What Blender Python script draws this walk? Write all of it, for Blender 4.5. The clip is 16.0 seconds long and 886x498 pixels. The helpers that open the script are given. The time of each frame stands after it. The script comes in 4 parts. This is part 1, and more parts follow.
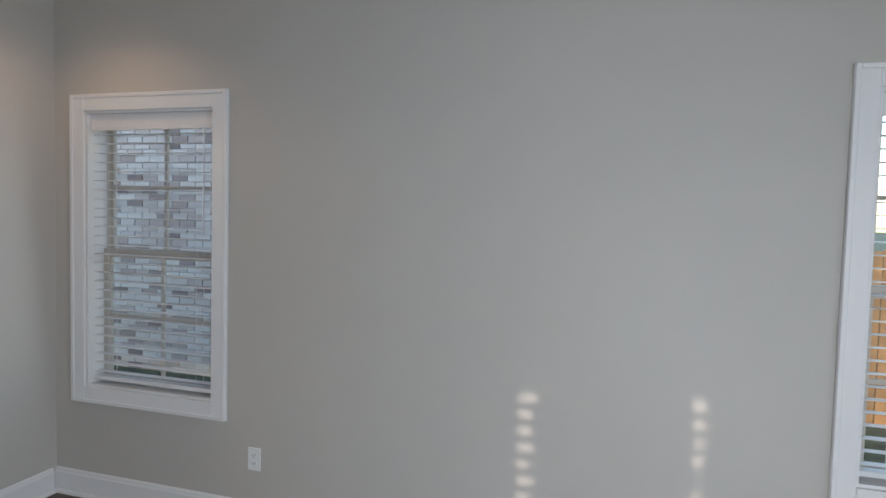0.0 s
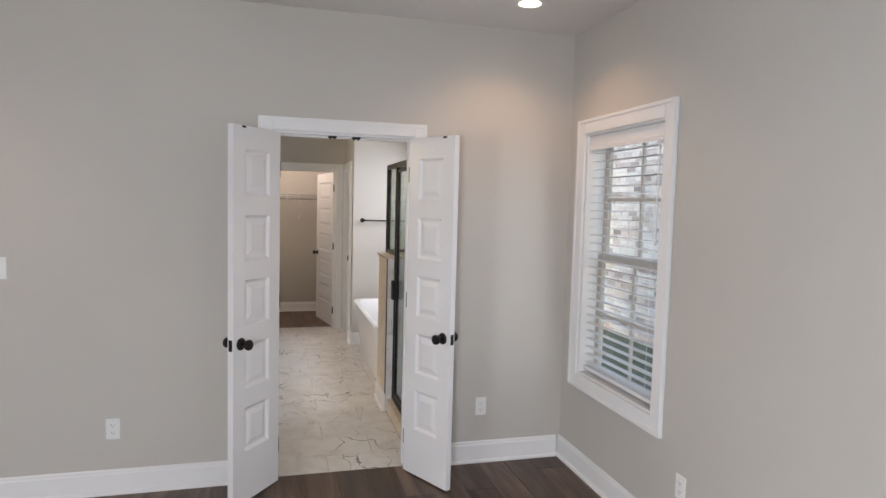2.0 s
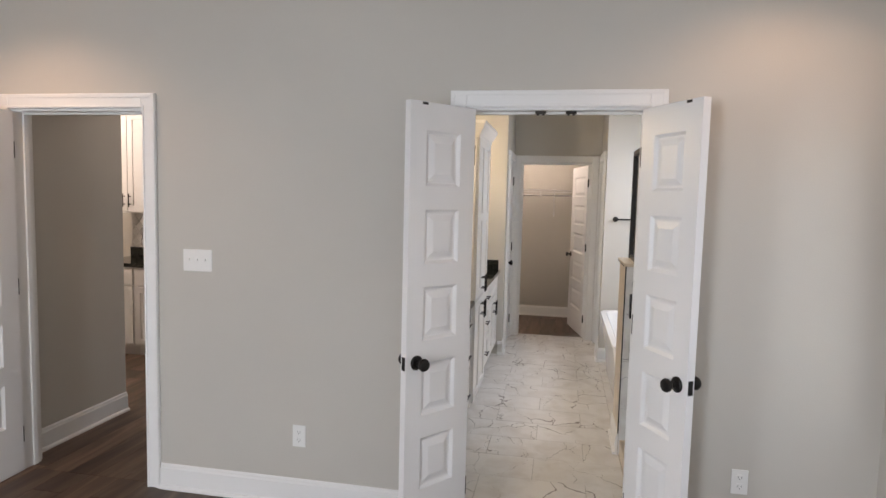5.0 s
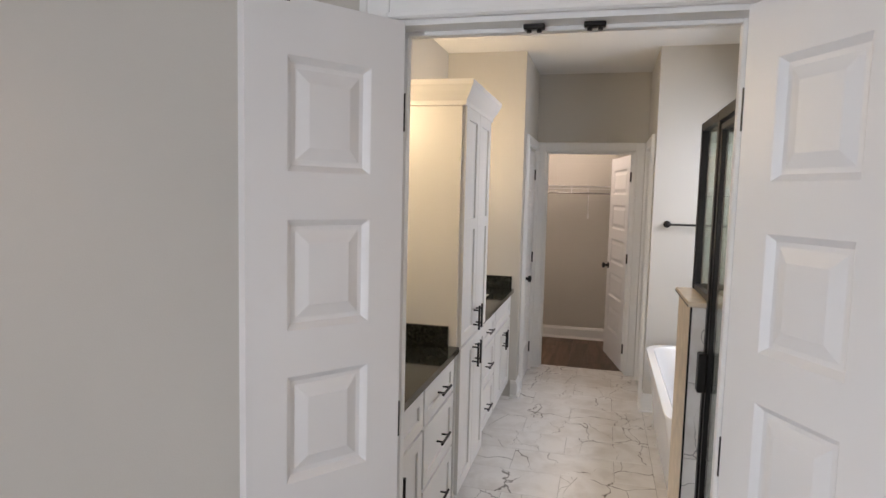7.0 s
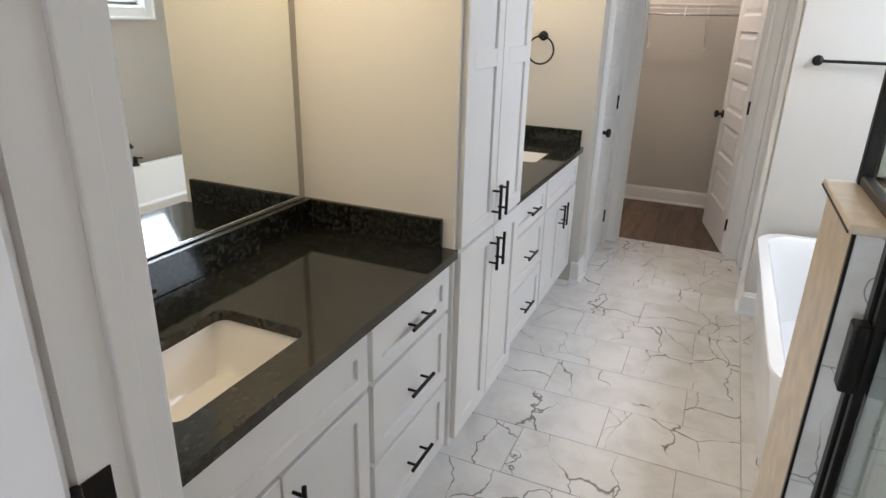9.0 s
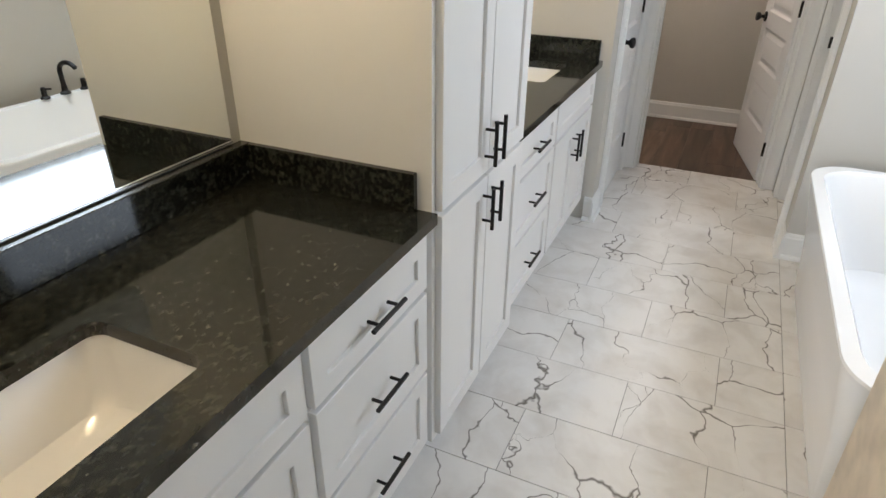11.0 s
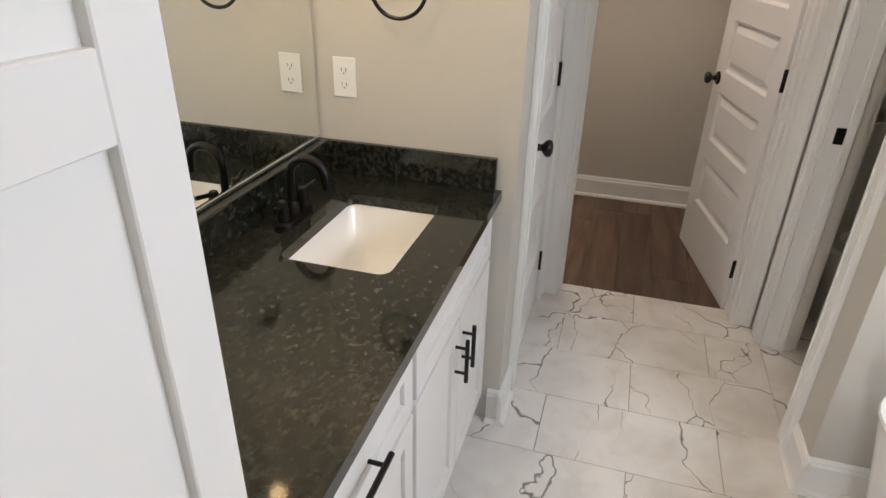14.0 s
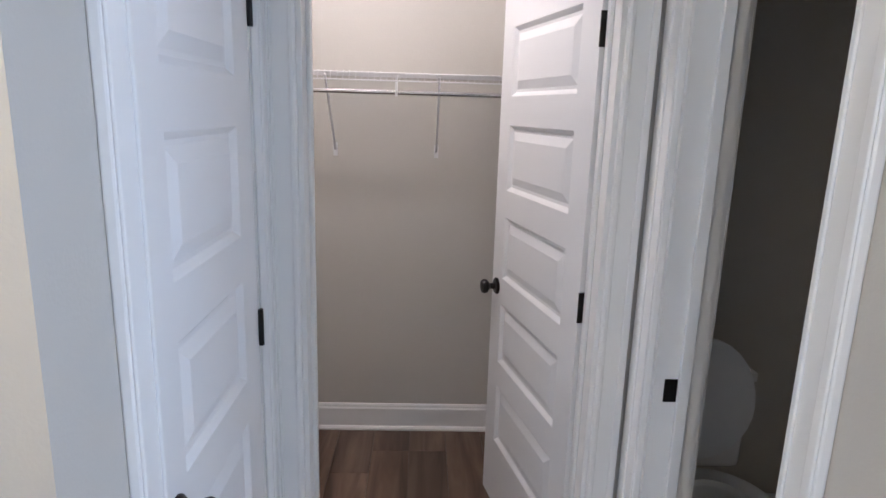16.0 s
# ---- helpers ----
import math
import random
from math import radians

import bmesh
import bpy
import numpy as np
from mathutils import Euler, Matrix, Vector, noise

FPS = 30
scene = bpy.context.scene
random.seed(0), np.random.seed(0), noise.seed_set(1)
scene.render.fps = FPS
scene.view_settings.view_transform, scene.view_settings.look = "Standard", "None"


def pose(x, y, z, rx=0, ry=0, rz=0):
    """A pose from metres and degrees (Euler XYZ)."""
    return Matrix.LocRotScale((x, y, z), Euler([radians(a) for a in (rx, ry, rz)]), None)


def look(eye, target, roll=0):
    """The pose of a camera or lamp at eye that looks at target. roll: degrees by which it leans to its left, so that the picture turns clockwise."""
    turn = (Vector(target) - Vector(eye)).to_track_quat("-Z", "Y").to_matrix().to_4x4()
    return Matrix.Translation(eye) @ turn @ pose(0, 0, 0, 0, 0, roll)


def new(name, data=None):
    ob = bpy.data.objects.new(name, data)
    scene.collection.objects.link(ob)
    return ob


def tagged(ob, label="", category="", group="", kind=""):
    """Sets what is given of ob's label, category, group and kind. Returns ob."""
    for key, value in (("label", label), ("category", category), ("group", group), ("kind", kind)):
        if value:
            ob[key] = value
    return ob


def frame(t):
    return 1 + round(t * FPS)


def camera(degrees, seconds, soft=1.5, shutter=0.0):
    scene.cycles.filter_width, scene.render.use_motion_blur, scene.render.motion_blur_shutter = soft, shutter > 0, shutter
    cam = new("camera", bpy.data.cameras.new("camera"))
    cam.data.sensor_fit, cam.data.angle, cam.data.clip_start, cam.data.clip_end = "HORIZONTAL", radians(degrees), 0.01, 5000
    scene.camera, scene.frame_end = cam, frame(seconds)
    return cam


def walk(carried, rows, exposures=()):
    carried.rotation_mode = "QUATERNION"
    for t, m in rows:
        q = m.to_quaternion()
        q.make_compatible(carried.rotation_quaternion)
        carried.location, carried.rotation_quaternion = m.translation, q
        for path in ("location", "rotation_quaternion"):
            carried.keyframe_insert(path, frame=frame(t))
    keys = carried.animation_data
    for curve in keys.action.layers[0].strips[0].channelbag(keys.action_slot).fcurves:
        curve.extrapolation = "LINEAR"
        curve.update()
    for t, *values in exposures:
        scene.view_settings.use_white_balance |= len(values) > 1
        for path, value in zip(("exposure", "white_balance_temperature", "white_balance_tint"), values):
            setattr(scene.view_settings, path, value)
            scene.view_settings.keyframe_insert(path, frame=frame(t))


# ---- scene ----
cam = camera(71.3, 16.0)
PATH = [
    (0, (-0.059, 0.071, 1.59), (-0.637, 1.982, 1.484), 1.5),
    (0.5, (0.149, 0.328, 1.641), (-0.942, 1.997, 1.495), 1.4),
    (1, (0.309, 0.479, 1.656), (-1.166, 1.821, 1.505), 1.5),
    (1.5, (0.416, 0.665, 1.667), (-1.346, 1.599, 1.515), 1.5),
    (2, (0.598, 0.864, 1.65), (-1.327, 1.386, 1.505), 1.5),
    (2.5, (0.782, 0.932, 1.66), (-1.204, 1.119, 1.505), 1.5),
    (3, (0.918, 1.052, 1.642), (-1.074, 0.966, 1.484), 1.4),
    (3.5, (0.863, 1.212, 1.63), (-1.115, 0.973, 1.459), 1.4),
    (4, (0.587, 1.264, 1.631), (-1.38, 0.948, 1.453), 1.4),
    (4.2, (0.446, 1.276, 1.626), (-1.517, 0.936, 1.453), 1.4),
    (6.3, (-1.126, 1.329, 1.624), (-3.076, 0.917, 1.453), 1.4),
    (6.5, (-1.263, 1.347, 1.628), (-3.208, 0.912, 1.459), 1.4),
    (7, (-1.615, 1.359, 1.629), (-3.544, 0.861, 1.45), 1.4),
    (7.5, (-1.946, 1.424, 1.622), (-3.848, 0.85, 1.397), 1.4),
    (8, (-2.264, 1.496, 1.624), (-4.123, 0.843, 1.284), 1.7),
    (8.5, (-2.554, 1.464, 1.624), (-4.348, 0.748, 1.107), 1.7),
    (9, (-2.745, 1.424, 1.598), (-4.46, 0.672, 0.896), 1.5),
    (9.2, (-2.797, 1.416, 1.592), (-4.48, 0.658, 0.821), 1.5),
    (11.3, (-3.35, 1.27, 1.52), (-4.945, 0.555, 0.547), 0.7),
    (11.5, (-3.428, 1.253, 1.508), (-5.031, 0.56, 0.532), 1.2),
    (12, (-3.688, 1.188, 1.536), (-5.311, 0.553, 0.554), 1.3),
    (12.5, (-3.967, 1.118, 1.51), (-5.605, 0.529, 0.526), 1.4),
    (13, (-4.25, 1.098, 1.549), (-5.9, 0.554, 0.56), 1.4),
    (13.5, (-4.521, 1.05, 1.583), (-6.185, 0.535, 0.6), 1.4),
    (14, (-4.81, 1.004, 1.571), (-6.514, 0.509, 0.649), 1.3),
    (14.5, (-5.069, 1.058, 1.588), (-6.834, 0.593, 0.771), 1.4),
    (15, (-5.345, 1.075, 1.598), (-7.186, 0.686, 0.922), 1.5),
    (15.5, (-5.633, 1.083, 1.624), (-7.544, 0.853, 1.082), 1.2),
    (16, (-5.877, 1.129, 1.601), (-7.828, 1.198, 1.165), 1.7),
]
walk(cam, [(t, look(eye, target, roll)) for t, eye, target, roll in PATH],
     [(0.0, -0.74, 6600, 17), (0.6, -0.2, 6850, 20), (1.3, -0.16, 7050, 22), (3.5, 0.02, 7150, 20), (7.0, -0.14, 7200, 22), (8.4, -0.12, 7000, 20), (9.0, 0.12, 6700, 17),
      (11.5, 0.24, 6850, 15), (12.4, 0.3, 6980, 17), (13.0, 0.14, 6950, 19), (13.5, 0.04, 7000, 20), (14.0, 0.16, 7150, 19), (14.6, 0.36, 6550, 16), (15.5, 0.36, 5780, 17), (16.0, 0.28, 5750, 19)])

# ---- world and light ----
world = bpy.data.worlds.new("world")
scene.world = world
world.use_nodes = True
wn = world.node_tree.nodes
sky = wn.new("ShaderNodeTexSky")
sky.sky_type, sky.sun_disc = "NISHITA", False
sky.sun_elevation, sky.sun_rotation = radians(13.7), radians(170.0)
world.node_tree.links.new(sky.outputs[0], wn["Background"].inputs[0])
wn["Background"].inputs[1].default_value = 1.1


def lamp(name, kind, m, power, colour, size=0.1, size_y=None, spread=None):
    d = bpy.data.lights.new(name, kind)
    d.energy, d.color = power, colour
    if kind == "AREA":
        d.size = size
        if size_y:
            d.shape, d.size_y = "RECTANGLE", size_y
        if spread:
            d.spread = radians(spread)
    elif kind == "SUN":
        d.angle = radians(0.6)
    elif kind == "SPOT":
        d.shadow_soft_size, d.spot_size, d.spot_blend = size, radians(spread or 110), 0.6
    else:
        d.shadow_soft_size = size
    ob = new(name, d)
    ob.matrix_world = m
    return ob


WARM = (1.0, 0.84, 0.54)
SOFT = (1.0, 0.90, 0.80)
DAY = (0.74, 0.88, 1.0)
lamp("sun", "SUN", look((6.4, -36.4, 9.0), (0, 0, 0)), 5.0, (1.0, 0.93, 0.82))
# daylight in the window openings
lamp("daylight_south", "AREA", look((0.70, -1.70, 1.35), (0.3, 2.7, 0.5)), 45, DAY, 0.8, 1.45, 105)
lamp("daylight_east", "AREA", look((3.1, -0.3, 1.35), (-3, -0.7, 0.4)), 84, DAY, 0.8, 1.45, 130)
lamp("daylight_north", "AREA", look((1.30, 2.62, 1.35), (1.30, 0, 1.1)), 16, DAY, 0.75, 1.4)
lamp("daylight_north", "AREA", look((-2.5, 2.62, 1.35), (-2.5, 0, 1.1)), 3, DAY, 0.75, 1.4)
lamp("daylight_tub", "AREA", look((-5.55, 2.60, 1.93), (-5.45, 0, 0.4)), 28, (0.70, 0.85, 1.0), 1.15, 0.55)

# ---- materials ----


def mat(name, colour, rough=0.5, metal=0.0, vary=0.06, scale=3.0, bump=0.0, bump_scale=60.0, coat=0.0, spec=0.5):
    m = bpy.data.materials.new(name)
    m.use_nodes = True
    nt = m.node_tree
    b = nt.nodes["Principled BSDF"]
    b.inputs["Roughness"].default_value = rough
    b.inputs["Metallic"].default_value = metal
    b.inputs["Coat Weight"].default_value = coat
    b.inputs["Specular IOR Level"].default_value = spec
    tc = nt.nodes.new("ShaderNodeTexCoord")
    n = nt.nodes.new("ShaderNodeTexNoise")
    n.inputs["Scale"].default_value, n.inputs["Detail"].default_value = scale, 6
    nt.links.new(tc.outputs["Object"], n.inputs["Vector"])
    r = nt.nodes.new("ShaderNodeValToRGB")
    r.color_ramp.elements[0].position, r.color_ramp.elements[1].position = 0.3, 0.7
    r.color_ramp.elements[0].color = (*[c * (1 - vary) for c in colour], 1)
    r.color_ramp.elements[1].color = (*[min(1, c * (1 + vary)) for c in colour], 1)
    nt.links.new(n.outputs["Fac"], r.inputs["Fac"])
    nt.links.new(r.outputs["Color"], b.inputs["Base Color"])
    if bump:
        n2 = nt.nodes.new("ShaderNodeTexNoise")
        n2.inputs["Scale"].default_value, n2.inputs["Detail"].default_value = bump_scale, 4
        nt.links.new(tc.outputs["Object"], n2.inputs["Vector"])
        bp = nt.nodes.new("ShaderNodeBump")
        bp.inputs["Strength"].default_value, bp.inputs["Distance"].default_value = bump, 0.004
        nt.links.new(n2.outputs["Fac"], bp.inputs["Height"])
        nt.links.new(bp.outputs["Normal"], b.inputs["Normal"])
    return m


def ramp(nt, stops):
    r = nt.nodes.new("ShaderNodeValToRGB")
    while len(r.color_ramp.elements) < len(stops):
        r.color_ramp.elements.new(0.5)
    for e, (p, c) in zip(r.color_ramp.elements, stops):
        e.position, e.color = p, (*c, 1)
    return r


def wood_material(name, dark, mid, light):
    m = bpy.data.materials.new(name)
    m.use_nodes = True
    nt, b = m.node_tree, m.node_tree.nodes["Principled BSDF"]
    tc, oi = nt.nodes.new("ShaderNodeTexCoord"), nt.nodes.new("ShaderNodeObjectInfo")
    add = nt.nodes.new("ShaderNodeVectorMath")
    add.operation = "MULTIPLY_ADD"
    add.inputs[1].default_value = (0.0, 0.0, 0.0)
    off = nt.nodes.new("ShaderNodeVectorMath")
    off.operation = "SCALE"
    off.inputs[0].default_value = (37.0, 19.0, 11.0)
    nt.links.new(oi.outputs["Random"], off.inputs["Scale"])
    sm = nt.nodes.new("ShaderNodeVectorMath")
    nt.links.new(tc.outputs["Object"], sm.inputs[0])
    nt.links.new(off.outputs[0], sm.inputs[1])
    mp = nt.nodes.new("ShaderNodeMapping")
    mp.inputs["Scale"].default_value = (0.9, 9.0, 4.0)
    nt.links.new(sm.outputs[0], mp.inputs["Vector"])
    n = nt.nodes.new("ShaderNodeTexNoise")
    n.inputs["Scale"].default_value, n.inputs["Detail"].default_value, n.inputs["Distortion"].default_value = 1.6, 9, 0.6
    nt.links.new(mp.outputs[0], n.inputs["Vector"])
    r = ramp(nt, [(0.28, dark), (0.5, mid), (0.74, light)])
    nt.links.new(n.outputs["Fac"], r.inputs["Fac"])
    hsv = nt.nodes.new("ShaderNodeHueSaturation")
    mr = nt.nodes.new("ShaderNodeMapRange")
    mr.inputs[3].default_value, mr.inputs[4].default_value = 0.62, 1.35
    nt.links.new(oi.outputs["Random"], mr.inputs[0])
    nt.links.new(mr.outputs[0], hsv.inputs["Value"])
    nt.links.new(r.outputs[0], hsv.inputs["Color"])
    nt.links.new(hsv.outputs[0], b.inputs["Base Color"])
    b.inputs["Roughness"].default_value = 0.42
    bp = nt.nodes.new("ShaderNodeBump")
    bp.inputs["Strength"].default_value, bp.inputs["Distance"].default_value = 0.25, 0.002
    nt.links.new(n.outputs["Fac"], bp.inputs["Height"])
    nt.links.new(bp.outputs["Normal"], b.inputs["Normal"])
    return m


def marble_material(name, base, vein, rough, scale=1.0):
    """White marble porcelain: cells of thin branching veins, each tile cut from its own place."""
    m = bpy.data.materials.new(name)
    m.use_nodes = True
    nt, b = m.node_tree, m.node_tree.nodes["Principled BSDF"]
    tc, oi = nt.nodes.new("ShaderNodeTexCoord"), nt.nodes.new("ShaderNodeObjectInfo")
    off = nt.nodes.new("ShaderNodeVectorMath")
    off.operation = "SCALE"
    off.inputs[0].default_value = (31.0, 23.0, 17.0)
    nt.links.new(oi.outputs["Random"], off.inputs["Scale"])
    sm = nt.nodes.new("ShaderNodeVectorMath")
    nt.links.new(tc.outputs["Object"], sm.inputs[0])
    nt.links.new(off.outputs[0], sm.inputs[1])
    warp = nt.nodes.new("ShaderNodeTexNoise")
    warp.inputs["Scale"].default_value, warp.inputs["Detail"].default_value = 3.4 * scale, 4
    nt.links.new(sm.outputs[0], warp.inputs["Vector"])
    ws = nt.nodes.new("ShaderNodeVectorMath")
    ws.operation = "SCALE"
    ws.inputs["Scale"].default_value = 0.34 / scale
    nt.links.new(warp.outputs["Color"], ws.inputs[0])
    sm2 = nt.nodes.new("ShaderNodeVectorMath")
    nt.links.new(sm.outputs[0], sm2.inputs[0])
    nt.links.new(ws.outputs[0], sm2.inputs[1])
    mp = nt.nodes.new("ShaderNodeMapping")
    mp.inputs["Scale"].default_value = (1.0, 2.0, 1.2)
    mp.inputs["Rotation"].default_value = (0.2, 0.1, 0.6)
    nt.links.new(sm2.outputs[0], mp.inputs["Vector"])
    v = nt.nodes.new("ShaderNodeTexVoronoi")
    v.feature = "DISTANCE_TO_EDGE"
    v.inputs["Scale"].default_value = 2.0 * scale
    nt.links.new(mp.outputs[0], v.inputs["Vector"])
    fade = nt.nodes.new("ShaderNodeTexNoise")
    fade.inputs["Scale"].default_value = 3.0 * scale
    nt.links.new(sm.outputs[0], fade.inputs["Vector"])
    fr = nt.nodes.new("ShaderNodeMapRange")
    fr.inputs[1].default_value, fr.inputs[2].default_value, fr.inputs[3].default_value, fr.inputs[4].default_value = 0.42, 0.64, 0.0006, 0.017
    nt.links.new(fade.outputs["Fac"], fr.inputs[0])
    div = nt.nodes.new("ShaderNodeMath")
    div.operation = "DIVIDE"
    nt.links.new(v.outputs["Distance"], div.inputs[0])
    nt.links.new(fr.outputs[0], div.inputs[1])
    soft = [0.55 * a + 0.45 * c for a, c in zip(vein, base)]
    r = ramp(nt, [(0.0, vein), (0.55, soft), (1.0, base)])
    nt.links.new(div.outputs[0], r.inputs["Fac"])
    cloud = nt.nodes.new("ShaderNodeTexNoise")
    cloud.inputs["Scale"].default_value, cloud.inputs["Detail"].default_value = 7.0 * scale, 7
    nt.links.new(sm2.outputs[0], cloud.inputs["Vector"])
    cr = ramp(nt, [(0.42, (1, 1, 1)), (0.72, (0.84, 0.82, 0.80))])
    nt.links.new(cloud.outputs["Fac"], cr.inputs["Fac"])
    mx = nt.nodes.new("ShaderNodeMix")
    mx.data_type, mx.blend_type = "RGBA", "MULTIPLY"
    mx.inputs[0].default_value = 1.0
    nt.links.new(r.outputs[0], mx.inputs[6])
    nt.links.new(cr.outputs[0], mx.inputs[7])
    nt.links.new(mx.outputs[2], b.inputs["Base Color"])
    b.inputs["Roughness"].default_value = rough
    return m


def granite_material():
    m = bpy.data.materials.new("dark granite")
    m.use_nodes = True
    nt, b = m.node_tree, m.node_tree.nodes["Principled BSDF"]
    tc = nt.nodes.new("ShaderNodeTexCoord")
    mp = nt.nodes.new("ShaderNodeMapping")
    mp.inputs["Rotation"].default_value, mp.inputs["Scale"].default_value = (0.3, 0.4, 0.5), (1.0, 1.3, 1.1)
    nt.links.new(tc.outputs["Object"], mp.inputs["Vector"])
    n = nt.nodes.new("ShaderNodeTexNoise")
    n.inputs["Scale"].default_value, n.inputs["Detail"].default_value, n.inputs["Roughness"].default_value = 52, 8, 0.64
    nt.links.new(mp.outputs[0], n.inputs["Vector"])
    r = ramp(nt, [(0.34, (0.005, 0.005, 0.004)), (0.50, (0.015, 0.016, 0.012)), (0.62, (0.033, 0.034, 0.027)), (0.78, (0.085, 0.085, 0.07))])
    nt.links.new(n.outputs["Fac"], r.inputs["Fac"])
    nt.links.new(r.outputs[0], b.inputs["Base Color"])
    b.inputs["Roughness"].default_value = 0.07
    return m


def glass_material(name, tint=(1, 1, 1), gloss=0.08):
    m = bpy.data.materials.new(name)
    m.use_nodes = True
    nt = m.node_tree
    nt.nodes.remove(nt.nodes["Principled BSDF"])
    tr, gl, mx = nt.nodes.new("ShaderNodeBsdfTransparent"), nt.nodes.new("ShaderNodeBsdfGlossy"), nt.nodes.new("ShaderNodeMixShader")
    tr.inputs[0].default_value = (*tint, 1)
    gl.inputs["Roughness"].default_value = 0.01
    lw = nt.nodes.new("ShaderNodeLayerWeight")
    pw = nt.nodes.new("ShaderNodeMath")
    pw.operation = "POWER"
    pw.inputs[1].default_value = 4.0
    nt.links.new(lw.outputs["Facing"], pw.inputs[0])
    ma = nt.nodes.new("ShaderNodeMath")
    ma.operation = "MULTIPLY_ADD"
    ma.inputs[1].default_value, ma.inputs[2].default_value = 0.6, 0.025
    nt.links.new(pw.outputs[0], ma.inputs[0])
    nt.links.new(ma.outputs[0], mx.inputs[0])
    nt.links.new(tr.outputs[0], mx.inputs[1])
    nt.links.new(gl.outputs[0], mx.inputs[2])
    nt.links.new(mx.outputs[0], nt.nodes["Material Output"].inputs[0])
    return m


def glow_material(name, colour, strength):
    m = bpy.data.materials.new(name)
    m.use_nodes = True
    b = m.node_tree.nodes["Principled BSDF"]
    b.inputs["Base Color"].default_value = (0.9, 0.9, 0.9, 1)
    b.inputs["Emission Color"].default_value = (*colour, 1)
    b.inputs["Emission Strength"].default_value = strength
    return m


WALL = mat("greige wall paint", (0.53, 0.505, 0.46), 0.62, vary=0.025, scale=1.2, bump=0.12, bump_scale=160)
CEIL = mat("ceiling paint", (0.72, 0.71, 0.69), 0.8, vary=0.02, scale=1.0, bump=0.2, bump_scale=120)
TRIM = mat("white trim paint", (0.80, 0.80, 0.79), 0.32, vary=0.015, scale=1.2)
DOOR = mat("white door paint", (0.80, 0.80, 0.80), 0.38, vary=0.02, scale=2, bump=0.06, bump_scale=220)
CABINET = mat("white cabinet lacquer", (0.78, 0.77, 0.755), 0.34, vary=0.02, scale=2)
BRONZE = mat("oil-rubbed bronze", (0.012, 0.010, 0.009), 0.36, 0.5, vary=0.3, scale=12)
CHROME = mat("chrome", (0.7, 0.7, 0.7), 0.18, 1.0, vary=0.02)
PORCELAIN = mat("glazed porcelain", (0.84, 0.83, 0.81), 0.10, vary=0.01, coat=0.3)
ACRYLIC = mat("white acrylic", (0.84, 0.84, 0.84), 0.16, vary=0.01)
PLASTIC = mat("white plastic", (0.80, 0.80, 0.78), 0.35, vary=0.01)
SLOT = mat("dark slot", (0.05, 0.05, 0.05), 0.5)
VINYL = mat("white blind vinyl", (0.78, 0.78, 0.77), 0.4, vary=0.02)
SASH = mat("beige vinyl sash", (0.50, 0.46, 0.40), 0.45, vary=0.03)
CAP = mat("cream stone cap", (0.62, 0.52, 0.40), 0.3, vary=0.16, scale=14)
GROUT = mat("grey grout", (0.26, 0.25, 0.235), 0.8, vary=0.05, scale=20)
SUBFLOOR = mat("dark plank joint", (0.03, 0.022, 0.017), 0.8)
RACK = mat("white coated wire", (0.72, 0.72, 0.72), 0.35)
MIRROR = mat("silvered mirror", (0.90, 0.92, 0.89), 0.0, 1.0, vary=0.0)
GLASS = glass_material("window glass", (0.95, 0.98, 0.97))
SHOWER_GLASS = glass_material("shower glass", (0.90, 0.95, 0.93))
WOOD = wood_material("brown plank", (0.036, 0.021, 0.013), (0.10, 0.060, 0.040), (0.19, 0.128, 0.092))
MARBLE = marble_material("marble floor tile", (0.78, 0.765, 0.745), (0.17, 0.155, 0.14), 0.20)
MARBLE_WALL = marble_material("marble wall tile", (0.74, 0.73, 0.71), (0.22, 0.22, 0.22), 0.15, 1.0)
GRANITE = granite_material()
BULB = glow_material("lit filament bulb", (1.0, 0.72, 0.36), 12.0)
LENS = glow_material("lit lamp lens", (1.0, 0.84, 0.66), 7.0)
GRASS = mat("grass", (0.075, 0.092, 0.055), 0.9, vary=0.5, scale=9, bump=0.6, bump_scale=40)
FENCE = mat("cedar fence", (0.36, 0.20, 0.09), 0.7, vary=0.25, scale=7)
MORTAR = mat("pale mortar", (0.62, 0.60, 0.58), 0.9, vary=0.08, scale=10)
SIDING = mat("pale siding", (0.70, 0.70, 0.68), 0.6, vary=0.04)
ROOF = mat("grey roof shingle", (0.10, 0.10, 0.11), 0.85, vary=0.3, scale=8)
# neighbour's pane: the sky's reflection is put into its base colour
SKY_PAINTED_GLASS = mat("window glass with painted sky reflection", (0.30, 0.42, 0.55), 0.08, vary=0.1)
DARK_GLASS = mat("dark window glass", (0.05, 0.07, 0.09), 0.06, vary=0.1)


def brick_material():
    m = bpy.data.materials.new("whitewashed brick")
    m.use_nodes = True
    nt, b = m.node_tree, m.node_tree.nodes["Principled BSDF"]
    g = nt.nodes.new("ShaderNodeNewGeometry")
    r = ramp(nt, [(0.0, (0.20, 0.16, 0.16)), (0.15, (0.46, 0.40, 0.39)), (0.5, (0.64, 0.61, 0.60)), (1.0, (0.74, 0.73, 0.72))])
    nt.links.new(g.outputs["Random Per Island"], r.inputs[0])
    nt.links.new(r.outputs[0], b.inputs["Base Color"])
    b.inputs["Roughness"].default_value = 0.85
    return m


BRICK = brick_material()

# ---- building helpers ----


def chain(ob):
    return chain(ob.parent) @ ob.matrix_basis if ob.parent else ob.matrix_basis.copy()


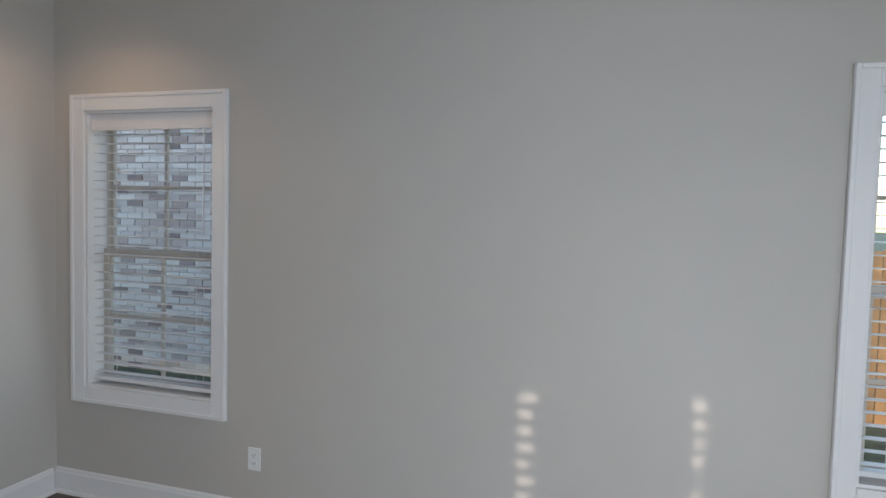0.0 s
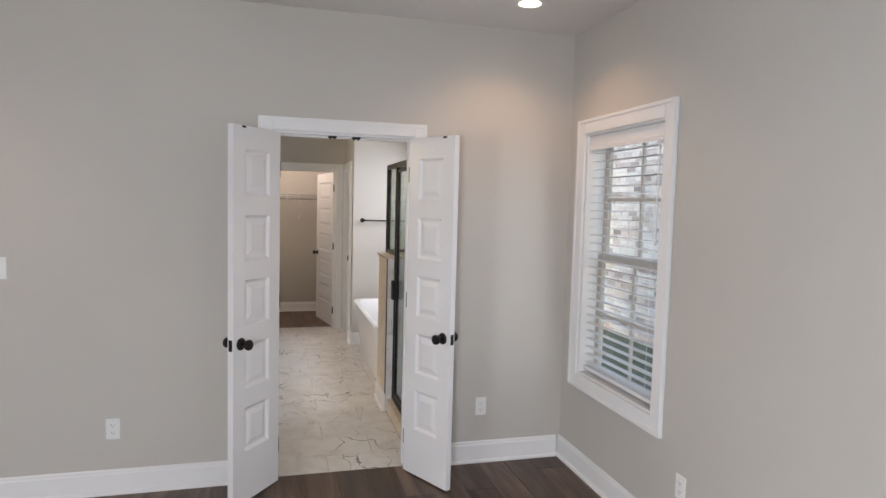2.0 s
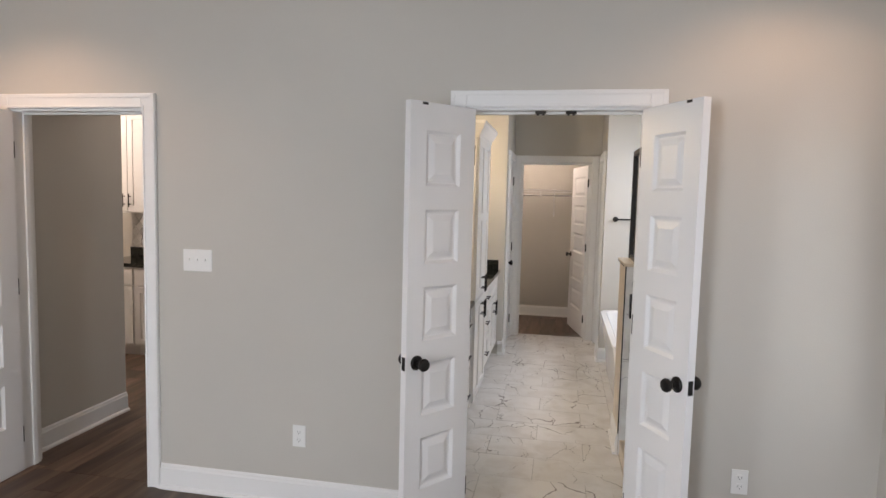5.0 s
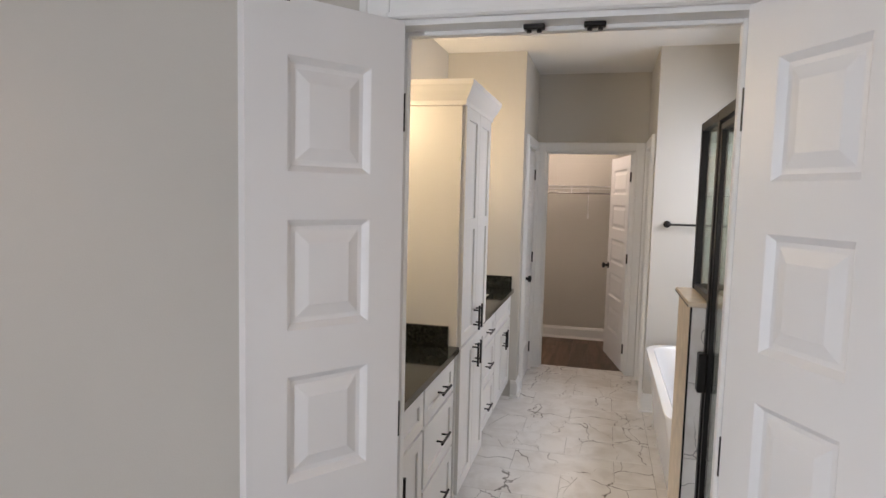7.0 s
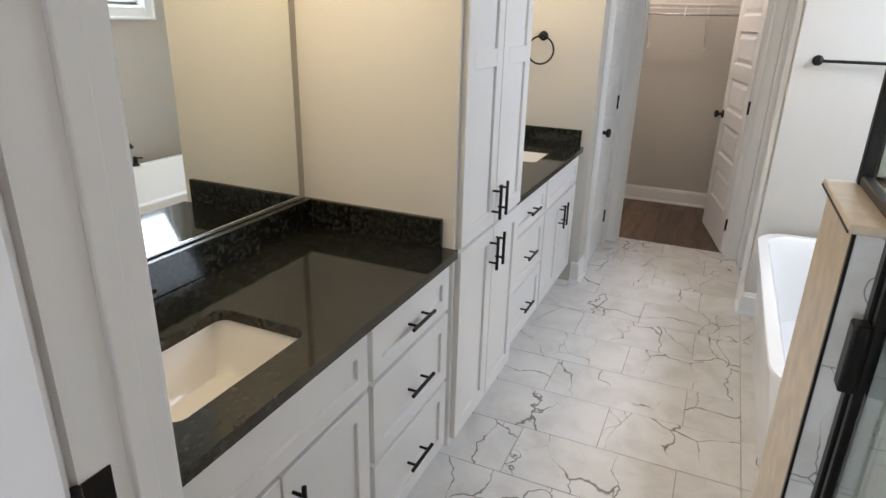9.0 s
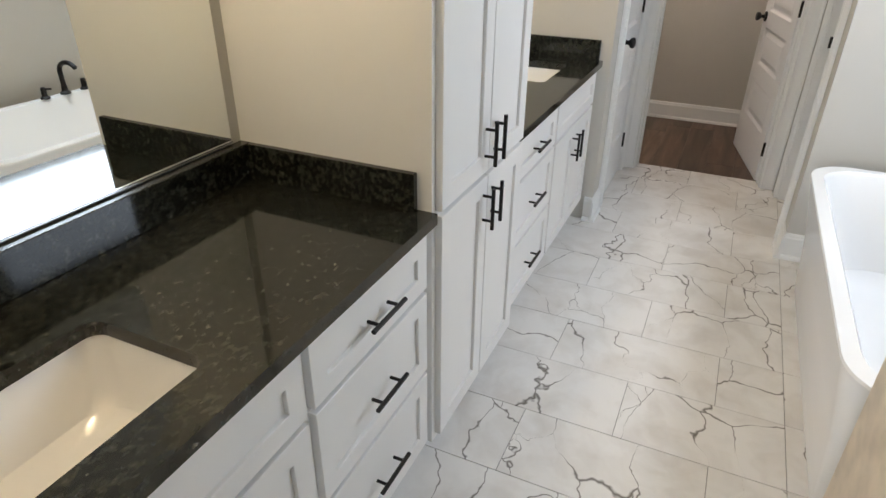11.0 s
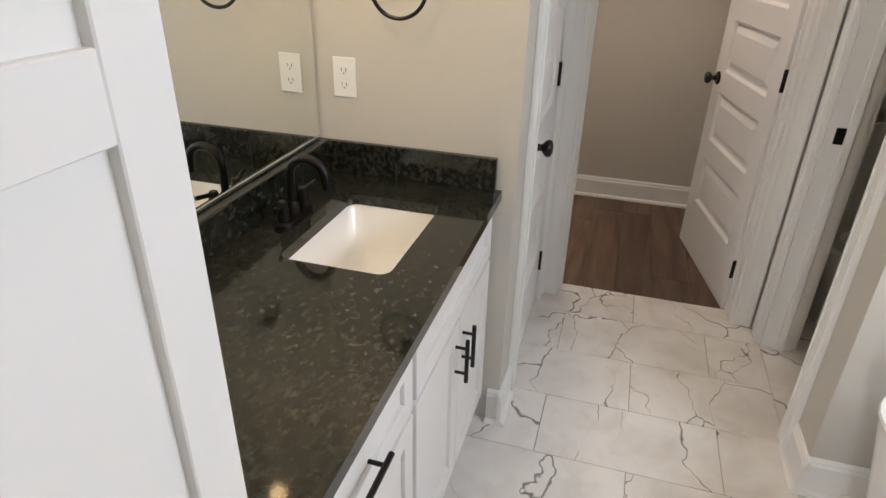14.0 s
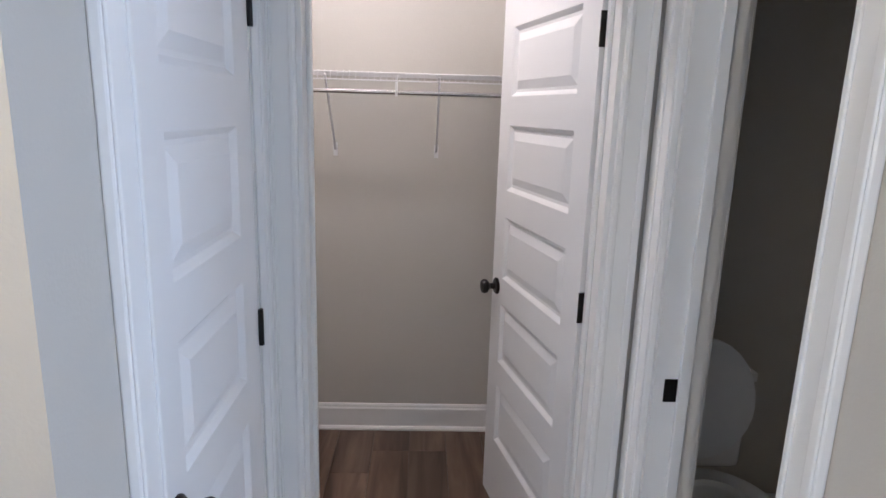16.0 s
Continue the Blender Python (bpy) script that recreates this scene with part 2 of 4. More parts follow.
def finish(name, bm, material, smooth=False):
    me = bpy.data.meshes.new(name)
    bmesh.ops.recalc_face_normals(bm, faces=bm.faces[:])
    if smooth:
        for f in bm.faces:
            f.smooth = True
        for e in bm.edges:
            if len(e.link_faces) == 2 and e.calc_face_angle(0) > 0.6:
                e.smooth = False
    bm.to_mesh(me)
    bm.free()
    me.materials.append(material)
    return me


def part(name, bm, material, parent, label="", smooth=False, at_world=False):
    """One mesh object under a thing or under a part; its shape is given in the thing's own axes, or in the world's."""
    if at_world:
        bm.transform(chain(parent).inverted())
    ob = new(name, finish(name, bm, material, smooth))
    ob.parent = parent
    return tagged(ob, label)


def solid(name, bm, material, label="", category="", kind="", group="", smooth=False, m=None):
    ob = new(name, finish(name, bm, material, smooth))
    if m is not None:
        ob.matrix_basis = m
    return tagged(ob, label, category, group, kind)


def thing(name, m, label, category, group="", kind=""):
    ob = new(name)
    ob.empty_display_size = 0.05
    ob.matrix_basis = m
    return tagged(ob, label, category, group, kind)


def box(bm, x0, x1, y0, y1, z0, z1, bevel=0.0, segments=1):
    vs = [bm.verts.new((x, y, z)) for x in (x0, x1) for y in (y0, y1) for z in (z0, z1)]
    fs = [bm.faces.new([vs[i] for i in q]) for q in ((0, 1, 3, 2), (4, 6, 7, 5), (0, 4, 5, 1), (2, 3, 7, 6), (0, 2, 6, 4), (1, 5, 7, 3))]
    if bevel:
        es = list({e for f in fs for e in f.edges})
        bmesh.ops.bevel(bm, geom=es, offset=bevel, segments=segments, affect="EDGES", profile=0.5)
    return bm


def boxed(*a, **k):
    return box(bmesh.new(), *a, **k)


def cyl(bm, p, q, r, r2=None, n=16):
    """A closed round bar from p to q."""
    p, q = Vector(p), Vector(q)
    d = q - p
    m = Matrix.Translation((p + q) / 2) @ d.to_track_quat("Z", "Y").to_matrix().to_4x4()
    bmesh.ops.create_cone(bm, cap_ends=True, segments=n, radius1=r, radius2=r if r2 is None else r2, depth=d.length, matrix=m)
    return bm


def lathe(bm, rings, m=Matrix.Identity(4), n=24):
    """A turned shape round local z: rings of (radius, height)."""
    rows = []
    for r, h in rings:
        rows.append([bm.verts.new(m @ Vector((r * math.cos(a * math.tau / n), r * math.sin(a * math.tau / n), h))) for a in range(n)])
    for a, b in zip(rows, rows[1:]):
        for i in range(n):
            bm.faces.new((a[i], a[(i + 1) % n], b[(i + 1) % n], b[i]))
    for row in (rows[0], rows[-1]):
        bm.faces.new(row)
    return bm


def sweep(bm, path, r, n=10, closed=False):
    """A round bar bent along a path of points."""
    path = [Vector(p) for p in path]
    rows, k = [], len(path)
    up = None
    for i, p in enumerate(path):
        a = path[(i - 1) % k] if closed or i else p
        b = path[(i + 1) % k] if closed or i < k - 1 else p
        t = (b - a).normalized()
        if up is None:
            up = t.orthogonal().normalized()
        up = (up - t * up.dot(t)).normalized()
        side = t.cross(up)
        rows.append([bm.verts.new(p + r * (math.cos(j * math.tau / n) * up + math.sin(j * math.tau / n) * side)) for j in range(n)])
    pairs = list(zip(rows, rows[1:])) + ([(rows[-1], rows[0])] if closed else [])
    for a, b in pairs:
        for j in range(n):
            bm.faces.new((a[j], a[(j + 1) % n], b[(j + 1) % n], b[j]))
    if not closed:
        bm.faces.new(rows[0])
        bm.faces.new(rows[-1])
    return bm


def rounded(w, d, r, n=6):
    """Points of a rounded rectangle, w by d, about the origin."""
    pts = []
    for cx, cy, a0 in ((w / 2 - r, d / 2 - r, 0), (-w / 2 + r, d / 2 - r, 90), (-w / 2 + r, -d / 2 + r, 180), (w / 2 - r, -d / 2 + r, 270)):
        for i in range(n + 1):
            a = radians(a0 + 90 * i / n)
            pts.append((cx + r * math.cos(a), cy + r * math.sin(a)))
    return pts


def loft(bm, loops, cap_start=False, cap_end=True):
    rows = [[bm.verts.new(p) for p in loop] for loop in loops]
    n = len(rows[0])
    for a, b in zip(rows, rows[1:]):
        for i in range(n):
            bm.faces.new((a[i], a[(i + 1) % n], b[(i + 1) % n], b[i]))
    if cap_start:
        bm.faces.new(rows[0])
    if cap_end:
        bm.faces.new(rows[-1])
    return bm


def profile_run(bm, length, profile):
    """A moulding along local x from 0 to length; profile: (y out of the wall, z) points."""
    a = [bm.verts.new((0, y, z)) for y, z in profile]
    b = [bm.verts.new((length, y, z)) for y, z in profile]
    k = len(profile)
    for i in range(k):
        bm.faces.new((a[i], a[(i + 1) % k], b[(i + 1) % k], b[i]))
    bm.faces.new(a)
    bm.faces.new(b)
    return bm


# ---- walls ----
H = 2.74


def wall_along(name, axis, c0, c1, a0, a1, openings=(), z1=H, material=None, label="greige painted wall"):
    """A wall along x or y, c0 to c1 thick, a0 to a1 long, with openings (from, to, bottom, top)."""
    bm = bmesh.new()

    def put(p, q, z0, zt):
        if q - p > 1e-4 and zt - z0 > 1e-4:
            if axis == "y":
                box(bm, c0, c1, p, q, z0, zt)
            else:
                box(bm, p, q, c0, c1, z0, zt)
    at = a0
    for p, q, z0, zt in sorted(openings):
        put(at, p, 0, z1)
        put(p, q, 0, z0)
        put(p, q, zt, z1)
        at = q
    put(at, a1, 0, z1)
    return solid(name, bm, material or WALL, label, "wall", "structure")


WX, NY, SY = -3.08, 2.70, -1.80          # bedroom faces: west, north, south
DH = 2.05                                # door openings
WIN = (0.617, 2.098)
HALL_DOOR, BATH_DOOR = (-1.70, -0.87), (0.832, 1.668)
BACK, VEND = 0.108, -6.495                # vanity wall, vanity end wall
VL, VR, CX = 0.732, 1.715, -7.45         # vestibule: left, right, closet wall
PX0, PX1, PY, PZ = -4.55, -4.42, 1.705, 1.215   # half wall beside the tub
SHOWER_Y, EX, WY = 1.775, -4.145, 1.835   # shower front; free end and inner face of the half wall's wing
wall_along("wall_north", "x", NY, NY + 0.16, -8.17, 3.36, [(-2.865, -2.057, *WIN), (0.786, 1.594, *WIN), (-6.18, -4.92, 1.615, 2.25)])
wall_along("wall_west", "y", WX - 0.12, WX, SY, NY, [(*HALL_DOOR, 0, DH), (*BATH_DOOR, 0, DH)])
wall_along("wall_south", "x", SY - 0.16, SY, -4.08, 3.36, [(0.27, 1.13, *WIN)])
wall_along("wall_east", "y", 3.2, 3.36, SY, NY, [(-0.73, 0.13, *WIN)])
wall_along("wall_vanity", "x", BACK - 0.12, BACK, VEND - 0.12, WX - 0.12)
wall_along("wall_vanity_end", "y", VEND - 0.12, VEND, BACK, VL)
wall_along("wall_vestibule_south", "x", VL - 0.12, VL, CX, VEND - 0.12, [(-7.36, -6.72, 0, DH)])
wall_along("wall_closet_front", "y", CX - 0.12, CX, VL - 0.12, VR + 0.12, [(0.81, 1.62, 0, DH)])
wall_along("wall_toilet_front", "x", VR, VR + 0.12, CX, VEND - 0.12, [(-7.31, -6.72, 0, DH)])
wall_along("wall_tub_end", "y", VEND - 0.12, VEND, VR, NY)
wall_along("wall_toilet_west", "y", -8.17, -8.05, VR + 0.12, NY)
wall_along("wall_closet_north", "x", VR, VR + 0.12, -8.91, CX - 0.12)
wall_along("wall_closet_west", "y", -8.91, -8.79, -0.5, VR)
wall_along("wall_closet_south", "x", -0.62, -0.5, -8.91, CX - 0.12)
wall_along("wall_closet_east", "y", CX - 0.12, CX, -0.5, VL - 0.12)
wall_along("wall_linen_back", "x", BACK - 0.12, BACK, CX, VEND - 0.12)
wall_along("wall_hall_end", "y", -4.97, -4.85, -1.97, BACK - 0.12)
wall_along("wall_kitchen_west", "y", -6.12, -6.0, -4.2, -0.6)
wall_along("wall_kitchen_north", "x", -0.72, -0.6, -6.0, -4.97)
wall_along("wall_kitchen_south", "x", -4.32, -4.2, -6.12, -3.9)
wall_along("wall_kitchen_east", "y", -4.08, -3.96, -4.2, SY - 0.16)
solid("ceiling", boxed(-9.0, 3.4, -4.4, 2.9, H, H + 0.12), CEIL, "smooth off-white painted ceiling", "ceiling", "structure")
# ---- floors ----
floor_wood = solid("floor", boxed(WX - 0.03, 3.2, SY, NY, -0.2, -0.012), SUBFLOOR, "dark brown wood plank floor", "floor", "structure")
floor_hall = solid("floor_hall", boxed(-6.0, WX - 0.03, -4.2, BACK - 0.12, -0.2, -0.012), SUBFLOOR, "dark brown wood plank hall floor", "floor", "structure")
floor_closet = solid("floor_closet", boxed(-8.79, CX - 0.105, -0.5, VR, -0.2, -0.012), SUBFLOOR, "dark brown wood plank closet floor", "floor", "structure")
floor_bath = solid("floor_bath", boxed(CX - 0.105, WX - 0.03, BACK - 0.12, VR, -0.2, -0.006), GROUT, "white marble-look tile floor", "floor", "structure")
floor_bath_tub = solid("floor_tub", boxed(-8.05, WX - 0.03, VR, NY, -0.2, -0.006), GROUT, "white marble-look tile floor under the bathtub", "floor", "structure")

# ---- doors, trim ----


def casing_set(name, m, w, h, depth, label, kind="structure", back=True, front=True):
    """Jambs and casings round an opening w by h; local x along the wall, y out of its front face, origin at the floor's middle."""
    t = thing(name, m, label, "door frame", kind=kind)
    cw, ct = 0.078, 0.019
    jt = 0.018
    part("jamb", boxed(-w / 2, -w / 2 + jt, -depth, 0, 0, h), TRIM, t)
    part("jamb", boxed(w / 2 - jt, w / 2, -depth, 0, 0, h), TRIM, t)
    part("head_jamb", boxed(-w / 2 + jt, w / 2 - jt, -depth, 0, h - jt, h), TRIM, t)
    part("stop", boxed(-w / 2 + jt, -w / 2 + jt + 0.011, -depth * 0.5 - 0.03, -depth * 0.5, 0, h - jt, bevel=0.002), TRIM, t)
    part("stop", boxed(w / 2 - jt - 0.011, w / 2 - jt, -depth * 0.5 - 0.03, -depth * 0.5, 0, h - jt, bevel=0.002), TRIM, t)
    part("stop", boxed(-w / 2 + jt + 0.011, w / 2 - jt - 0.011, -depth * 0.5 - 0.03, -depth * 0.5, h - jt - 0.011, h - jt, bevel=0.002), TRIM, t)
    for on, s in ((front, 1), (back, -1)):
        if not on:
            continue
        e = w / 2 - 0.006

        def board(x0, x1, z0, z1):
            y0 = 0.0 if s > 0 else -depth - ct
            return boxed(x0, x1, y0, y0 + ct, z0, z1, bevel=0.004, segments=2)

        def bead(x0, x1, z0, z1):
            y0 = ct - 0.001 if s > 0 else -depth - ct - 0.005
            return boxed(x0, x1, y0, y0 + 0.006, z0, z1, bevel=0.0025, segments=2)
        part("casing", board(-e - cw, -e, 0, h + cw - 0.006), TRIM, t)
        part("casing", board(e, e + cw, 0, h + cw - 0.006), TRIM, t)
        part("casing", board(-e, e, h - 0.006, h + cw - 0.006), TRIM, t)
        for a, b in ((-e - cw + 0.002, -e - cw + 0.022), (e + cw - 0.022, e + cw - 0.002)):
            part("bead", bead(a, b, 0, h + cw - 0.009), TRIM, t)
        for a, b in ((-e - 0.016, -e - 0.004), (e + 0.004, e + 0.016)):
            part("bead", bead(a, b, 0, h + 0.008), TRIM, t)
        part("bead", bead(-e - cw + 0.022, e + cw - 0.022, h + cw - 0.029, h + cw - 0.009), TRIM, t)
        part("bead", bead(-e - 0.004, e + 0.004, h - 0.003, h + 0.009), TRIM, t)
    return t


def rect_rings(bm, x0, x1, z0, z1, rings, s):
    """Nested rectangles (inset, depth) joined into a moulded panel face."""
    rows = []
    for inset, y in rings:
        rows.append([bm.verts.new((x, s * y, z)) for x, z in ((x0 + inset, z0 + inset), (x1 - inset, z0 + inset), (x1 - inset, z1 - inset), (x0 + inset, z1 - inset))])
    for a, b in zip(rows, rows[1:]):
        for i in range(4):
            bm.faces.new((a[i], a[(i + 1) % 4], b[(i + 1) % 4], b[i]))
    bm.faces.new(rows[-1])


def knob(parent, x, z, s, half):
    """A round door knob with its rose, on the side s of a leaf."""
    m = pose(x, s * half, z, -90 * s, 0, 0)
    bm = bmesh.new()
    lathe(bm, [(0.033, 0), (0.033, 0.005), (0.028, 0.010), (0.013, 0.012), (0.011, 0.030), (0.018, 0.036), (0.027, 0.044), (0.029, 0.054), (0.025, 0.063), (0.012, 0.067)], m)
    return part("knob", bm, BRONZE, parent, "dark bronze knob", smooth=True)


def hinge(parent, x, z, y):
    bm = boxed(x - 0.004, x - 0.0005, -abs(y), abs(y), z - 0.045, z + 0.045)
    cyl(bm, (x - 0.005, y + 0.004 * (1 if y > 0 else -1), z - 0.047), (x - 0.005, y + 0.004 * (1 if y > 0 else -1), z + 0.047), 0.0065, n=10)
    return part("hinge", bm, BRONZE, parent, "dark bronze hinge")


def door(name, m, w, h, label, group="", stile=None, knobs=True, flip=1, latch=True, category="door", hinge_side=1, knob_z=0.93, rails=(0.28, 0.103, 0.103, 0.103, 0.103, 0.125)):
    """A five-panel leaf, hinged on local z, running along local x; flip mirrors it."""
    t = thing(name, m, label, category, group)
    th, gap = 0.035, 0.008
    st = stile or 0.115
    ph = (h - gap - sum(rails)) / 5
    bm = bmesh.new()
    half = th / 2
    box(bm, 0.003, st, -half, half, gap, h - 0.004)
    box(bm, w - st, w - 0.003, -half, half, gap, h - 0.004)
    z = gap
    spans = []
    for i, r in enumerate(rails):
        box(bm, st, w - st, -half, half, z, min(z + r, h - 0.004))
        z += r
        if i < 5:
            spans.append((z, z + ph))
            z += ph
    part("leaf_frame", bm, DOOR, t)
    for z0, z1 in spans:
        b2 = bmesh.new()
        for s in (1, -1):
            rect_rings(b2, st, w - st, z0, z1, [(0, half), (0.005, half - 0.004), (0.014, half - 0.0125), (0.024, half - 0.013), (0.050, half - 0.004), (0.053, half - 0.003)], s)
        part("panel", b2, DOOR, t)
    if knobs:
        for s in (1, -1):
            knob(t, w - 0.062, knob_z, s, half)
        part("latch_plate", boxed(w - 0.0035, w - 0.0015, -0.011, 0.011, knob_z - 0.03, knob_z + 0.03), BRONZE, t, "dark latch plate")
    for z in (0.22, 1.065, 1.82):
        hinge(t, 0.004, z, hinge_side * (half + 0.002))
    if flip < 0:
        for c in t.children:
            c.data.transform(Matrix.Diagonal((-1, 1, 1, 1)))
            c.data.flip_normals()
    return t


BASE = [(0, 0), (0.030, 0), (0.030, 0.010), (0.024, 0.018), (0.015, 0.020), (0.015, 0.112), (0.010, 0.120), (0.010, 0.128), (0.005, 0.137), (0, 0.137)]


def baseboard(p, q, rz):
    """White baseboard from p to q; rz turns local y to the wall's face."""
    length = math.hypot(q[0] - p[0], q[1] - p[1])
    bm = profile_run(bmesh.new(), length, BASE)
    return solid("baseboard", bm, TRIM, "white painted baseboard along the wall", "baseboard", "structure", m=pose(p[0], p[1], 0, 0, 0, rz))


# rz: +y face 0, +x face -90, -y face 180, -x face 90; runs start so that local x follows
C = 0.073
for p, q, rz in (
    ((WX, NY - 0.03), (WX, BATH_DOOR[1] + C), -90), ((WX, BATH_DOOR[0] - C), (WX, HALL_DOOR[1] + C), -90),
    ((3.2, NY), (WX, NY), 180), ((WX, SY), (3.2, SY), 0), ((3.2, SY), (3.2, NY), 90),
    ((-4.08, SY), (WX - 0.12, SY), 0), ((-4.85, BACK - 0.12), (-4.85, -1.97), -90), ((-4.97, -1.97), (-4.85, -1.97), 180),
    ((VEND, VL), (VEND, 0.69), -90), ((-6.648, VL), (VEND + 0.03, VL), 0),
    ((VEND, NY), (VEND, VR), -90), ((-8.79, VR), (-8.79, -0.5), -90), ((CX - 0.12, VR), (-8.79, VR), 180),
    ((-8.05, NY), (-8.05, VR + 0.12), -90), ((VEND - 0.12, NY), (-8.05, NY), 180),
):
    baseboard(p, q, rz)
baseboard((VEND + 0.03, VR), (-6.646, VR), 180)
baseboard((EX, PY), (PX0, PY), 180)

mid = sum(HALL_DOOR) / 2
casing_set("door_frame_1", pose(WX, mid, 0, 0, 0, -90), 0.83, DH, 0.12, "white painted casing round the hall doorway")
mid = sum(BATH_DOOR) / 2
frame_2 = casing_set("door_frame_2", pose(WX, mid, 0, 0, 0, -90), BATH_DOOR[1] - BATH_DOOR[0], DH, 0.12, "white painted casing round the double bathroom doorway")
for x in (-0.07, 0.07):
    bm = boxed(x - 0.025, x + 0.025, -0.05, -0.03, DH - 0.030, DH - 0.018, bevel=0.002)
    cyl(bm, (x - 0.012, -0.04, DH - 0.037), (x - 0.012, -0.04, DH - 0.028), 0.006, n=8)
    cyl(bm, (x + 0.012, -0.04, DH - 0.037), (x + 0.012, -0.04, DH - 0.028), 0.006, n=8)
    part("ball_catch", bm, BRONZE, frame_2, "dark ball catch plate")
for x in (-0.3997, 0.3997):
    for z in (0.22, 1.065, 1.82):
        s0 = 1 if x < 0 else -1
        part("hinge_plate", boxed(min(x, x + 0.0025 * s0), max(x, x + 0.0025 * s0), -0.038, -0.002, z - 0.045, z + 0.045), BRONZE, frame_2, "dark hinge plate")
frame_3 = casing_set("door_frame_3", pose(CX, 1.215, 0, 0, 0, -90), 0.81, DH, 0.12, "white painted casing round the closet doorway")
for z in (0.345, 1.082, 1.816):
    part("hinge_plate", boxed(CX - 0.118, CX - 0.068, 1.5985, 1.602, z - 0.047, z + 0.047, bevel=0.001), BRONZE, frame_3, "dark hinge plate", at_world=True)
casing_set("door_frame_4", pose(-7.015, VR, 0, 0, 0, 180), 0.59, DH, 0.12, "white painted casing round the toilet room doorway")
casing_set("door_frame_5", pose(-7.04, VL, 0, 0, 0, 0), 0.64, DH, 0.12, "white painted casing round the closed linen door", back=False)
solid("trim", boxed(CX + 0.02, -7.384, VR - 0.014, VR, 0, DH + 0.07), TRIM, "white painted filler board beside the toilet room casing", "trim", "structure")
solid("strike_plate", boxed(-7.293, -7.2885, 1.742, 1.774, 0.905, 0.965), BRONZE, "dark strike plate on the toilet door jamb", "strike plate")

# leaves: angle from local x to where the leaf points
door("hall_door", pose(WX + 0.015, HALL_DOOR[0] + 0.02, 0, 0, 0, 1.5), 0.79, 2.035, "white five-panel door standing open on the hall", hinge_side=-1)
lw = (BATH_DOOR[1] - BATH_DOOR[0]) / 2 - 0.022
leaf = door("bathroom_door", pose(WX + 0.022, BATH_DOOR[0] + 0.040, 0, 0, 0, -36.5), lw, 2.035, "narrow white five-panel leaf of the open double door", "double bathroom door", 0.095, hinge_side=-1, knob_z=0.885)
part("ball_catch", boxed(lw - 0.10, lw - 0.068, -0.0185, 0.0185, 2.018, 2.029), BRONZE, leaf, "dark ball catch plate")
leaf = door("bathroom_door", pose(WX + 0.022, BATH_DOOR[1] - 0.022, 0, 0, 0, 27.5), lw, 2.035, "narrow white five-panel leaf of the open double door", "double bathroom door", 0.095, hinge_side=1, knob_z=0.885)
part("ball_catch", boxed(lw - 0.10, lw - 0.068, -0.0185, 0.0185, 2.018, 2.029), BRONZE, leaf, "dark ball catch plate")
door("closet_door", pose(CX - 0.095, 1.596, 0, 0, 0, 192), 0.77, 2.025, "white five-panel door standing open into the closet", hinge_side=-1)
door("linen_door", pose(-7.342, VL - 0.020, 0, 0, 0, 0), 0.604, 2.025, "white five-panel door, closed", hinge_side=1)

# ---- windows ----


